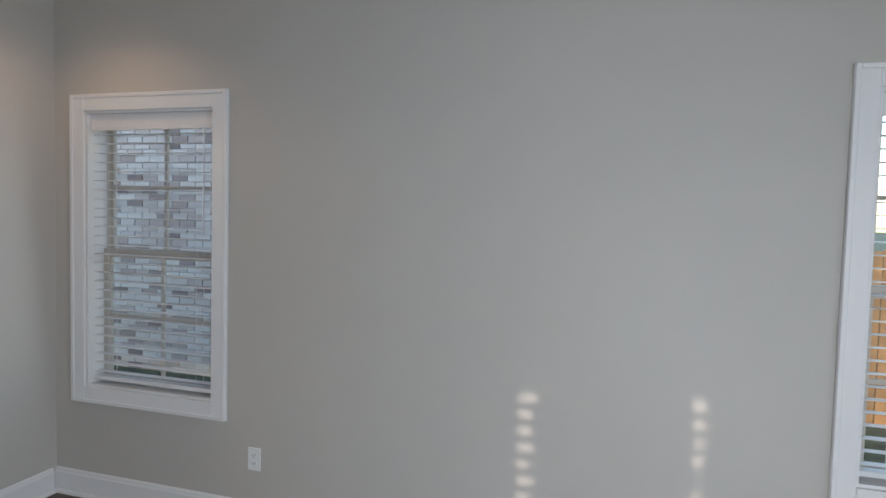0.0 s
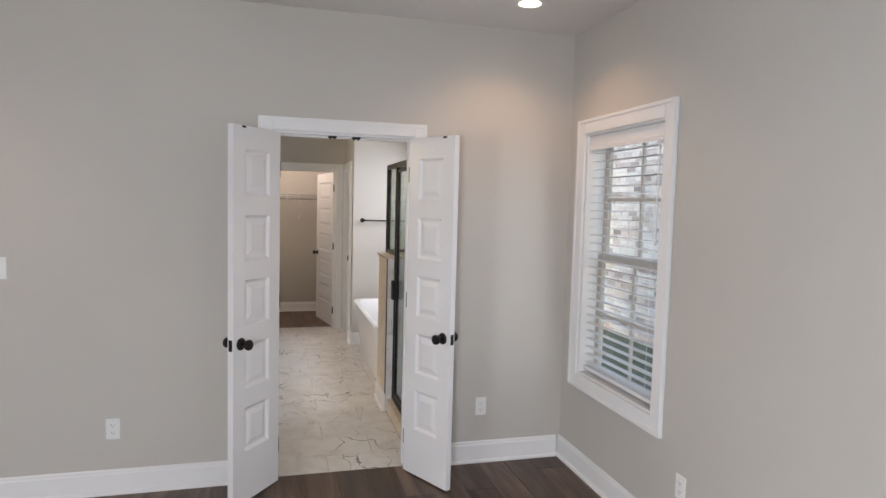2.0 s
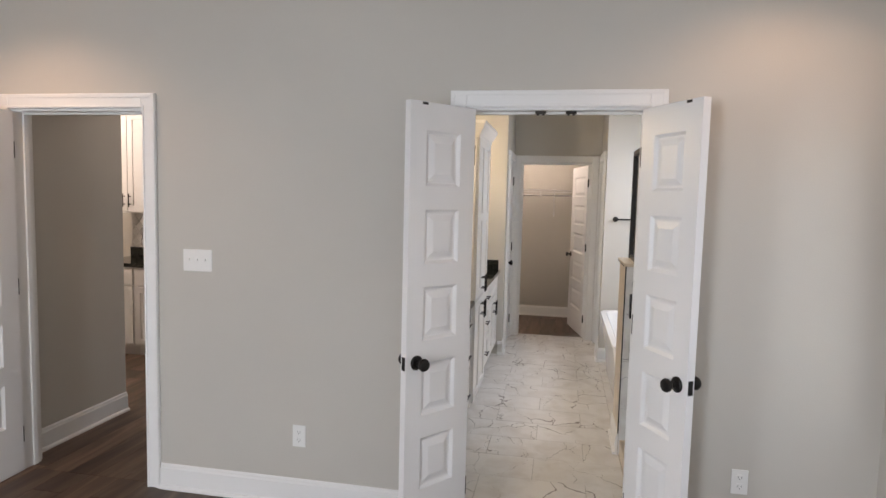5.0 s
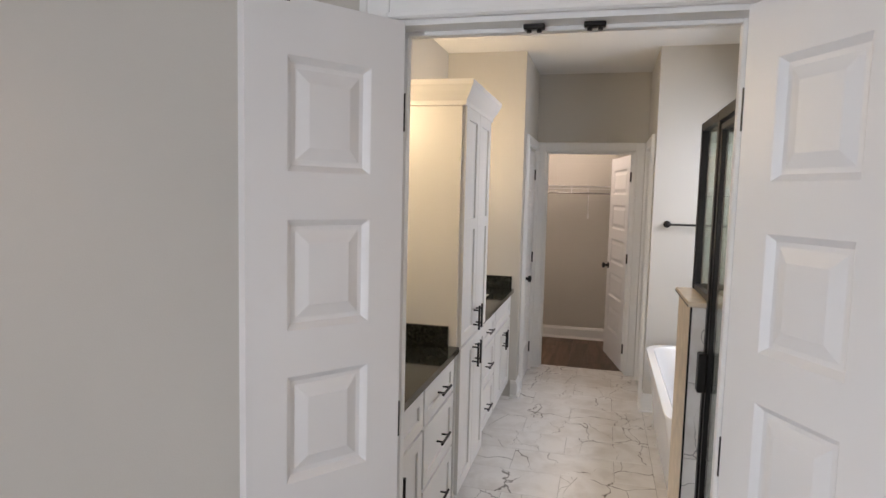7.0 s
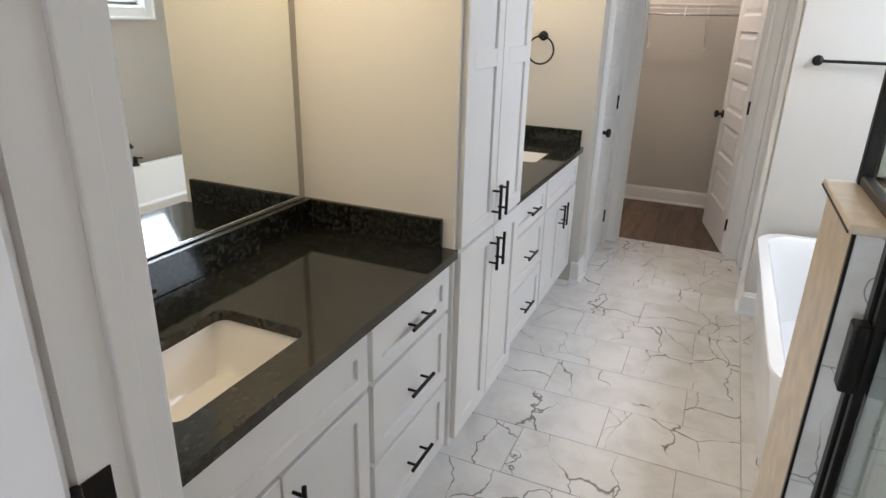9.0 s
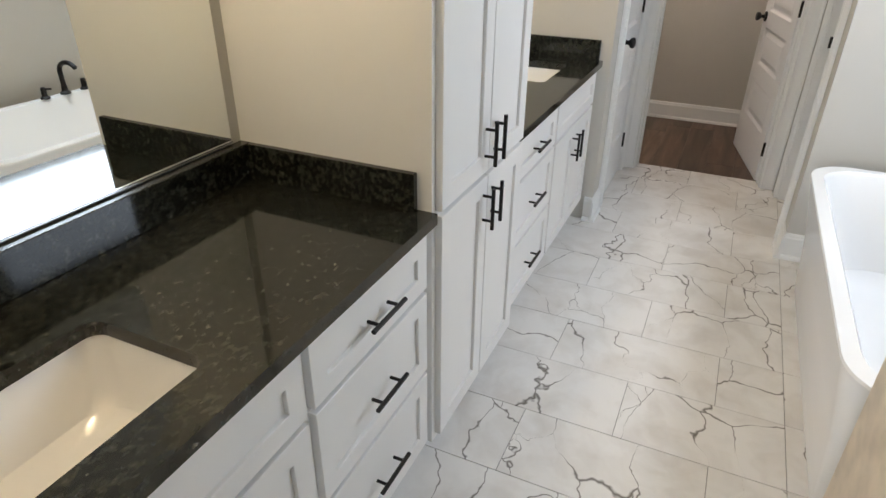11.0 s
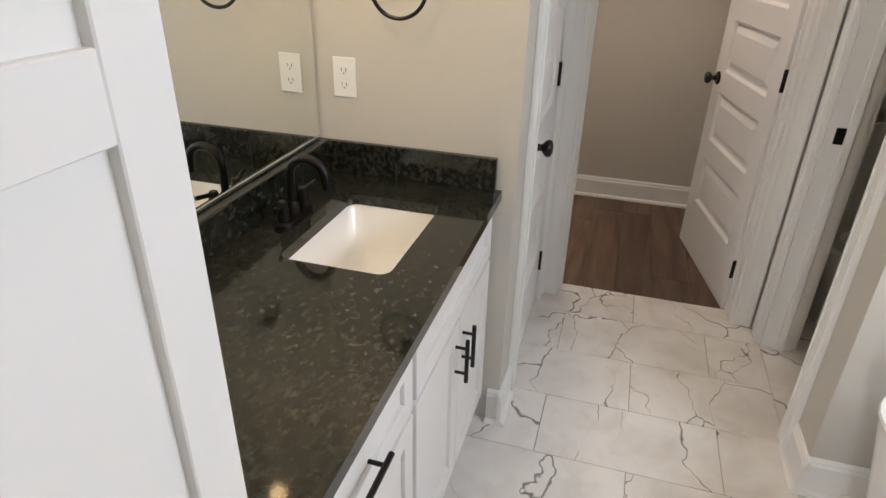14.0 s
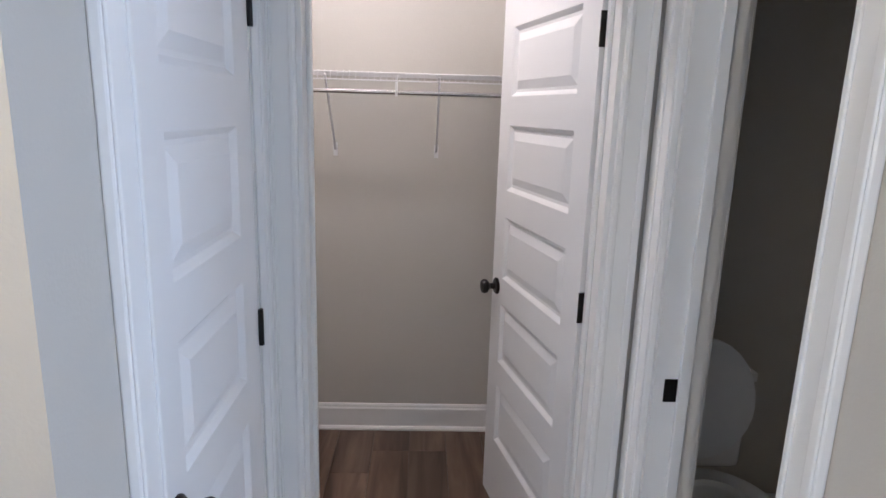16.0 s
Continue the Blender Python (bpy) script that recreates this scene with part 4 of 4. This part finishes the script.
def bar_box(name, x0, x1, y0, y1, z0, z1, parent=None, material=BRONZE):
    return part(name, boxed(x0, x1, y0, y1, z0, z1, bevel=0.003), material, parent or enc)


DXW = WX - 0.12 - EX
bar_box("corner_post", 0.0, 0.035, -0.018, 0.018, 0.10, ST)
bar_box("wall_post", DXW - 0.03, DXW - 0.002, -0.018, 0.018, 0.10, ST)
bar_box("top_rail", 0.035, DXW - 0.03, -0.02, 0.02, ST - 0.04, ST)
bar_box("sill_rail", 0.035, DXW - 0.03, -0.02, 0.02, 0.10, 0.125)
gd = bar_box("door_stile", 0.045, 0.070, -0.012, 0.012, 0.135, ST - 0.05)
bar_box("door_stile", DXW - 0.44, DXW - 0.41, -0.012, 0.012, 0.135, ST - 0.05)
bar_box("door_rail", 0.070, DXW - 0.44, -0.012, 0.012, 0.135, 0.16)
bar_box("door_rail", 0.070, DXW - 0.44, -0.012, 0.012, ST - 0.075, ST - 0.05)
g = part("door_glass", boxed(0.068, DXW - 0.438, -0.003, 0.003, 0.158, ST - 0.073), SHOWER_GLASS, enc, "clear glass door pane")
g.visible_shadow = False
g = part("fixed_glass", boxed(DXW - 0.41, DXW - 0.03, -0.003, 0.003, 0.125, ST - 0.04), SHOWER_GLASS, enc, "clear fixed glass pane")
g.visible_shadow = False
part("door_latch", boxed(0.028, 0.078, -0.045, -0.012, 0.90, 1.05, bevel=0.006, segments=2), BRONZE, enc, "dark bronze pull block")
for z in (0.45, 1.7):
    part("hinge", boxed(DXW - 0.445, DXW - 0.405, -0.028, -0.012, z - 0.05, z + 0.05, bevel=0.004), BRONZE, enc)
# return panel over the half wall
ry = NY - SHOWER_Y
rx = -0.390
bar_box("return_post", rx - 0.015, rx + 0.015, -0.018, 0.018, PZ + 0.02, ST)
bar_box("return_rail", rx - 0.015, rx + 0.015, 0.018, ry - 0.002, PZ + 0.02, PZ + 0.045)
bar_box("return_rail", rx - 0.015, rx + 0.015, 0.018, ry - 0.002, ST - 0.035, ST)
bar_box("front_rail", rx + 0.015, 0.0, -0.014, 0.014, PZ + 0.02, PZ + 0.045)
bar_box("front_rail", rx + 0.015, 0.0, -0.018, 0.018, ST - 0.035, ST)
for name, q in (("return_glass", (rx - 0.003, rx + 0.003, 0.018, ry - 0.002)), ("front_glass", (rx + 0.015, 0.0, -0.003, 0.003))):
    g = part(name, boxed(*q, PZ + 0.045, ST - 0.035), SHOWER_GLASS, enc, "clear glass pane above the half wall")
    g.visible_shadow = False
tile_wall_2 = solid("shower_tile_backing", boxed(PX1, WX - 0.12, NY - 0.012, NY - 0.006, 0, 2.2), GROUT, "marble tiled shower wall", "wall tile", "structure")
tile_wall_3 = solid("shower_tile_backing", boxed(WX - 0.132, WX - 0.126, SHOWER_Y - 0.06, NY - 0.012, 0, 2.2), GROUT, "marble tiled shower wall", "wall tile", "structure")
solid("shower_pan", boxed(PX1, WX - 0.132, SHOWER_Y + 0.06, NY - 0.012, 0, 0.04), ACRYLIC, "white shower floor pan", "shower pan", "structure")

# ---- toilet ----
toi = thing("toilet", pose(-8.0, 2.09, 0, 0, 0, -90), "white toilet with its lid raised against the tank", "toilet")
# local y points out from the wall


def oval(w, l, yc, z, n=28, back=0.0):
    pts = []
    for i in range(n):
        a = i * math.tau / n
        x, y = math.cos(a) * w / 2, math.sin(a) * l / 2
        if y < 0:
            y *= 0.82
        pts.append((x, yc + y, z))
    return pts


bm = loft(bmesh.new(), [oval(0.25, 0.46, 0.34, 0), oval(0.23, 0.44, 0.34, 0.10), oval(0.24, 0.42, 0.36, 0.20), oval(0.33, 0.46, 0.40, 0.30), oval(0.37, 0.49, 0.42, 0.37), oval(0.365, 0.485, 0.42, 0.395), oval(0.27, 0.36, 0.42, 0.395), oval(0.22, 0.30, 0.42, 0.30), oval(0.10, 0.12, 0.40, 0.24)], cap_start=True)
part("bowl", bm, PORCELAIN, toi, smooth=True)
bm = loft(bmesh.new(), [oval(0.365, 0.48, 0.42, 0.398), oval(0.375, 0.49, 0.42, 0.410), oval(0.36, 0.475, 0.42, 0.420), oval(0.23, 0.33, 0.43, 0.420), oval(0.22, 0.32, 0.43, 0.400)], cap_end=False)
part("seat", bm, PLASTIC, toi, smooth=True)
bm = loft(bmesh.new(), [[(x, 0, y + 0.235) for x, y, z in oval(0.37, 0.47, 0, 0)], [(x, 0.018, y + 0.235) for x, y, z in oval(0.37, 0.47, 0, 0)]], cap_start=True)
bm.transform(pose(0, 0.215, 0.415, 3, 0, 0))
part("lid", bm, PLASTIC, toi, smooth=True)
part("tank", boxed(-0.195, 0.195, 0.01, 0.175, 0.38, 0.72, bevel=0.03, segments=3), PORCELAIN, toi, smooth=True)
part("tank_lid", boxed(-0.205, 0.205, 0.003, 0.182, 0.72, 0.755, bevel=0.008, segments=2), PORCELAIN, toi, smooth=True)
part("flush_lever", cyl(bmesh.new(), (-0.17, 0.195, 0.66), (-0.08, 0.215, 0.65), 0.006, n=8), CHROME, toi)

# ---- closet shelf ----
rack = thing("wire_shelf", pose(-8.79, 0.77, 1.745, 0, 0, -90), "white wire closet shelf with hanging rod and brackets", "shelf")
L = 0.98
for i in range(7):
    y = 0.01 + i * 0.049
    part("long_wire", cyl(bmesh.new(), (-L, y, 0), (1.22, y, 0), 0.003, n=6), RACK, rack)
part("front_wire", cyl(bmesh.new(), (-L, 0.305, -0.03), (1.22, 0.305, -0.03), 0.003, n=6), RACK, rack)
part("hanging_rod", cyl(bmesh.new(), (-L, 0.27, -0.075), (1.22, 0.27, -0.075), 0.010, n=10), CHROME, rack)
bm = bmesh.new()
for i in range(86):
    x = -L + 0.0125 + i * 0.0255
    box(bm, x - 0.0012, x + 0.0012, 0.0, 0.305, 0.003, 0.0055)
    box(bm, x - 0.0012, x + 0.0012, 0.303, 0.3055, -0.03, 0.003)
tagged(part("cross_wires", bm, RACK, rack), kind="stuff")
for x in (-0.89, -0.417, 0.05, 0.52, 0.99):
    bm = cyl(bmesh.new(), (x, 0.295, -0.01), (x, 0.008, -0.33), 0.005, n=8)
    box(bm, x - 0.010, x + 0.010, 0, 0.008, -0.36, -0.30)
    part("bracket", bm, RACK, rack)
for x in (-0.72, -0.24, 0.25, 0.75):
    part("rod_hook", boxed(x - 0.005, x + 0.005, 0.262, 0.285, -0.09, -0.005), RACK, rack)

# ---- ceiling fixtures ----


def downlight(x, y, power=28, colour=SOFT, label="white recessed ceiling downlight, lit"):
    t = thing("recessed_light", pose(x, y, H), label, "ceiling light", "recessed lights")
    part("trim_ring", lathe(bmesh.new(), [(0.085, 0), (0.088, -0.004), (0.080, -0.008), (0.062, -0.006), (0.060, 0)]), PLASTIC, t, smooth=True)
    part("lens", lathe(bmesh.new(), [(0.060, -0.0075), (0.030, -0.0085), (0.005, -0.009)]), LENS, t, "glowing lens")
    lamp("downlight", "SPOT", look((x, y, H - 0.02), (x, y, 0)), power, colour, 0.06, spread=140)


downlight(-2.57, 2.17, 17, (1.0, 0.68, 0.44))
downlight(-2.45, -1.42, 30, (1.0, 0.68, 0.44))
# next two are assumed: unseen downlights added to brighten bedroom and bathroom
downlight(1.6, -0.8, 60, SOFT)
downlight(-5.2, 1.2, 6, (1.0, 0.84, 0.66))
sd = thing("smoke_detector", pose(-2.69, -1.157, H), "white round smoke detector on the ceiling", "smoke detector")
part("base", lathe(bmesh.new(), [(0.068, 0), (0.068, -0.012), (0.062, -0.016)]), PLASTIC, sd, smooth=True)
part("cover", lathe(bmesh.new(), [(0.060, -0.014), (0.060, -0.026), (0.050, -0.036), (0.02, -0.040)]), PLASTIC, sd, smooth=True)
cl = thing("closet_light", pose(-7.95, 0.75, H), "white dome closet ceiling light, lit", "ceiling light")
part("base", lathe(bmesh.new(), [(0.14, 0), (0.14, -0.02), (0.12, -0.025)]), PLASTIC, cl)
part("dome", lathe(bmesh.new(), [(0.12, -0.024), (0.11, -0.05), (0.07, -0.075), (0.01, -0.085)]), LENS, cl, smooth=True)
lamp("closet_lamp", "POINT", pose(-7.95, 0.75, H - 0.16), 27, SOFT, 0.08)
# unseen fill lamps added to light hall and kitchen, no fixtures known
lamp("hall_lamp", "SPOT", look((-4.3, -1.1, H - 0.02), (-4.3, -1.1, 0)), 18, SOFT, 0.08, spread=150)
lamp("kitchen_lamp", "POINT", pose(-4.6, -3.2, H - 0.2), 48, SOFT, 0.1)

# ---- kitchen seen past the hall ----
KX = -5.40
for y0 in (-3.2, -2.72, -2.24):
    y1 = y0 + 0.475
    k = thing("kitchen_base_cabinet", pose(KX, y0, 0, 0, 0, -90), "white shaker kitchen base cabinet", "cabinet", "kitchen cabinets")
    part("body", boxed(-0.475, 0, -0.58, 0, 0.10, 0.87), CABINET, k)
    part("toe_kick", boxed(-0.475, 0, -0.08, -0.06, 0, 0.10), CABINET, k)
    shaker(k, "drawer", -0.465, -0.01, 0.70, 0.855, 0, ("x", -0.2375, 0.775, 0.155), 0.05, slab=True)
    shaker(k, "cabinet_door", -0.465, -0.01, 0.125, 0.685, 0, None)
    u = thing("kitchen_wall_cabinet", pose(KX - 0.25, y0, 1.38, 0, 0, -90), "white shaker kitchen wall cabinet", "cabinet", "kitchen cabinets")
    part("body", boxed(-0.475, 0, -0.33, 0, 0, 1.0), CABINET, u)
    shaker(u, "cabinet_door", -0.465, -0.24, 0.02, 0.98, 0, ("z", -0.27, 0.13, 0.13))
    shaker(u, "cabinet_door", -0.235, -0.01, 0.02, 0.98, 0, ("z", -0.205, 0.13, 0.13))
solid("kitchen_worktop", boxed(-6.0, KX + 0.03, -3.2, -1.76, 0.875, 0.91, bevel=0.003), GRANITE, "polished dark granite kitchen worktop", "countertop")
solid("kitchen_splash", boxed(-5.983, -5.963, -3.2, -1.76, 0.9105, 1.01, bevel=0.002), GRANITE, "dark granite upstand behind the kitchen worktop", "upstand")
bs = solid("kitchen_backsplash", boxed(-5.998, -5.99, -3.2, -1.76, 0.91, 1.38), MORTAR, "white diamond tile kitchen backsplash", "wall tile", "structure")

# ---- outside ----
# unseen roof, added so its shadow keeps the neighbour's brick in shade
bm = bmesh.new()
v = [bm.verts.new(p) for p in ((-9.4, -4.6, H + 0.125), (3.7, -4.6, H + 0.125), (3.7, 3.1, H + 0.125), (-9.4, 3.1, H + 0.125), (-9.4, 0.4, 5.1), (3.7, 0.4, 5.1))]
for q in ((0, 1, 5, 4), (2, 3, 4, 5), (0, 4, 3), (1, 2, 5), (0, 3, 2, 1)):
    bm.faces.new([v[i] for i in q])
solid("roof", bm, ROOF, "unseen grey shingle gable roof, added to shade the neighbour's wall", "roof", "structure")
solid("ground", boxed(-300, 300, -300, 300, -0.62, -0.42), GRASS, "grass lawn round the house", "ground", "structure")
nb = thing("neighbour_house", pose(-4, 6.3, -0.42), "neighbouring house of whitewashed brick", "house")
part("wall", boxed(-5.6, 5.0, 0.02, 8.0, 0, 4.2), MORTAR, nb)
verts, faces = [], []
for r in range(52):
    z = 0.01 + r * 0.078
    for c in range(48):
        x = -5.6 + c * 0.222 + (0.111 if r % 2 else 0)
        x1 = min(x + 0.21, 5.0)
        if -3.25 < x + 0.1 < -2.55 and 1.35 < z < 2.6:
            continue
        d = -0.004 * random.random()
        i = len(verts)
        verts += [(x, d, z), (x1, d, z), (x1, d, z + 0.066), (x, d, z + 0.066), (x, 0.03, z), (x1, 0.03, z), (x1, 0.03, z + 0.066), (x, 0.03, z + 0.066)]
        faces += [(i, i + 1, i + 2, i + 3), (i, i + 4, i + 5, i + 1), (i + 1, i + 5, i + 6, i + 2), (i + 2, i + 6, i + 7, i + 3), (i + 3, i + 7, i + 4, i)]
me = bpy.data.meshes.new("brickwork")
me.from_pydata(verts, [], faces)
me.materials.append(BRICK)
bw = new("brickwork", me)
bw.parent = nb
tagged(bw, "whitewashed brick courses", kind="stuff")
part("window_pane", boxed(-3.2, -2.5, 0.0, 0.02, 1.4, 2.58), SKY_PAINTED_GLASS, nb, "window with sky reflection painted into its glass colour")
bm = boxed(-6.1, 5.5, -0.4, 0.1, 4.2, 4.35)
box(bm, -6.1, 5.5, 0.1, 8.4, 4.25, 4.4)
part("eaves", bm, ROOF, nb)
fc = thing("wood_fence", pose(1.2, 7.2, -0.42), "cedar board fence between the yards", "fence")
for i in range(58):
    part("board", boxed(i * 0.145, i * 0.145 + 0.138, 0, 0.02, 0, 1.78 + 0.01 * math.sin(i * 1.7), bevel=0.003), FENCE, fc)
for z in (0.4, 1.4):
    part("rail", boxed(0, 8.4, 0.02, 0.06, z, z + 0.09), FENCE, fc)
fh = thing("far_house", pose(-34, 22, -0.42), "pale sided house across the street", "house")
part("wall", boxed(-6, 6, -5, 5, 0, 3.2), SIDING, fh)
bm = bmesh.new()
v = [bm.verts.new(p) for p in ((-6.5, -5.5, 3.2), (6.5, -5.5, 3.2), (6.5, 5.5, 3.2), (-6.5, 5.5, 3.2), (-6.5, 0, 5.4), (6.5, 0, 5.4))]
for q in ((0, 1, 5, 4), (2, 3, 4, 5), (0, 4, 3), (1, 2, 5), (0, 3, 2, 1)):
    bm.faces.new([v[i] for i in q])
part("roof", bm, ROOF, fh)
for x in (2.0, 4.2):
    part("window_pane", boxed(x, x + 1.0, -5.03, -4.98, 1.0, 2.4), DARK_GLASS, fh)

# ---- planks and tiles ----
rnd = random.Random(5)


def planks(floor, x0, x1, y0, y1, width=0.178, length=1.22):
    shared = {}
    row, y = 0, y0
    while y < y1 - 0.005:
        w = round(min(width, y1 - y), 3)
        x = x0 - rnd.choice((0.0, 0.2, 0.41, 0.61, 0.81, 1.0))
        while x < x1:
            a, b = max(x, x0), min(x + length, x1)
            if b - a > 0.03:
                key = (round(b - a, 3), w)
                if key not in shared:
                    lx, ly = key
                    shared[key] = finish("plank", boxed(0.0006, lx - 0.0006, 0.0006, ly - 0.0006, -0.011, 0.0, bevel=0.0012), WOOD)
                p = new("plank", shared[key])
                p.location = (a, y, 0)
                p.parent = floor
            x += length
        y += width
        row += 1


planks(floor_wood, WX - 0.03, 3.2, SY, NY)
planks(floor_hall, -6.0, WX - 0.03, SY - 1.4, BACK - 0.12)
planks(floor_closet, -8.79, CX - 0.105, 0.2, VR)


def floor_tiles(floor, x0, x1, y0, y1):
    """Tiles 0.305 by 0.61, long side across the room, half a tile offset from row to row."""
    shared = {}
    tx, ty = 0.3035, 0.607
    r0 = math.floor((x0 + 4.872) / tx)
    r1 = math.ceil((x1 + 4.872) / tx)
    for r in range(r0, r1):
        a, b = max(-4.872 + r * tx, x0), min(-4.872 + (r + 1) * tx, x1)
        if b - a < 0.01:
            continue
        start = 1.185 if r % 2 else 0.882
        y = start - ty * math.ceil((start - y0) / ty)
        while y < y1:
            c, d = max(y, y0), min(y + ty, y1)
            if d - c > 0.012:
                key = (round(b - a, 3), round(d - c, 3))
                if key not in shared:
                    lx, ly = key
                    shared[key] = finish("tile", boxed(0.001, lx - 0.001, 0.001, ly - 0.001, -0.005, 0.0, bevel=0.0008), MARBLE)
                p = new("tile", shared[key])
                p.location = (a, c, 0)
                p.parent = floor
            y += ty


floor_tiles(floor_bath, CX - 0.105, WX - 0.03, BACK, VR)
floor_tiles(floor_bath_tub, -8.05, PX0, VR, NY)


def wall_tiles(parent, p, q, along, z0, z1, thick):
    """Marble tiles 0.61 by 0.305 on a wall; p to q along x or y; thick: the side on which they stand proud."""
    shared = {}
    row, z = 0, z0
    base = Vector(p)
    length = q
    while z < z1 - 0.01:
        h = min(0.305, z1 - z)
        s = -0.305 if row % 2 else 0.0
        while s < length:
            a, b = max(s, 0), min(s + 0.61, length)
            if b - a > 0.01:
                key = (round(b - a, 3), round(h, 3))
                if key not in shared:
                    l, hh = key
                    lo, hi = min(0, thick), max(0, thick)
                    if along == "y":
                        shared[key] = finish("tile", boxed(lo, hi, 0.001, l - 0.001, 0.001, hh - 0.001, bevel=0.0008), MARBLE_WALL)
                    else:
                        shared[key] = finish("tile", boxed(0.001, l - 0.001, lo, hi, 0.001, hh - 0.001, bevel=0.0008), MARBLE_WALL)
                t2 = new("tile", shared[key])
                t2.location = base + (Vector((0, a, z)) if along == "y" else Vector((a, 0, z)))
                t2.parent = parent
            s += 0.61
        z += 0.305
        row += 1


wall_tiles(tile_wall_4, (EX - 0.006, PY + 0.002, 0), WY - PY - 0.002, "y", 0.0, PZ, 0.006)
wall_tiles(tile_wall_1, (PX1 - 0.006, WY, 0), NY - WY - 0.02, "y", 0.0, PZ, 0.006)
wall_tiles(tile_wall_2, (PX1 + 0.008, NY - 0.012, 0), WX - 0.134 - PX1 - 0.008, "x", 0.04, 2.2, -0.006)
wall_tiles(tile_wall_3, (WX - 0.132, SHOWER_Y - 0.06, 0), NY - 0.02 - SHOWER_Y + 0.06, "y", 0.10, 2.2, -0.006)

# diamond tiles behind the kitchen worktop
verts, faces = [], []
for i in range(16):
    for j in range(8):
        cy, cz = -3.15 + i * 0.092 + (0.046 if j % 2 else 0), 0.95 + j * 0.056
        k = len(verts)
        verts += [(-5.984, cy + a, cz + b) for a, b in ((0, -0.05), (0.04, 0), (0, 0.05), (-0.04, 0))]
        verts += [(-5.990, cy + a, cz + b) for a, b in ((0, -0.054), (0.043, 0), (0, 0.054), (-0.043, 0))]
        faces += [(k, k + 1, k + 2, k + 3)] + [(k + 4 + q, k + 4 + (q + 1) % 4, k + (q + 1) % 4, k + q) for q in range(4)]
me = bpy.data.meshes.new("diamond_tiles")
me.from_pydata(verts, [], faces)
me.materials.append(PORCELAIN)
dt = new("diamond_tiles", me)
dt.parent = bs
tagged(dt, "white glazed diamond tiles", kind="stuff")
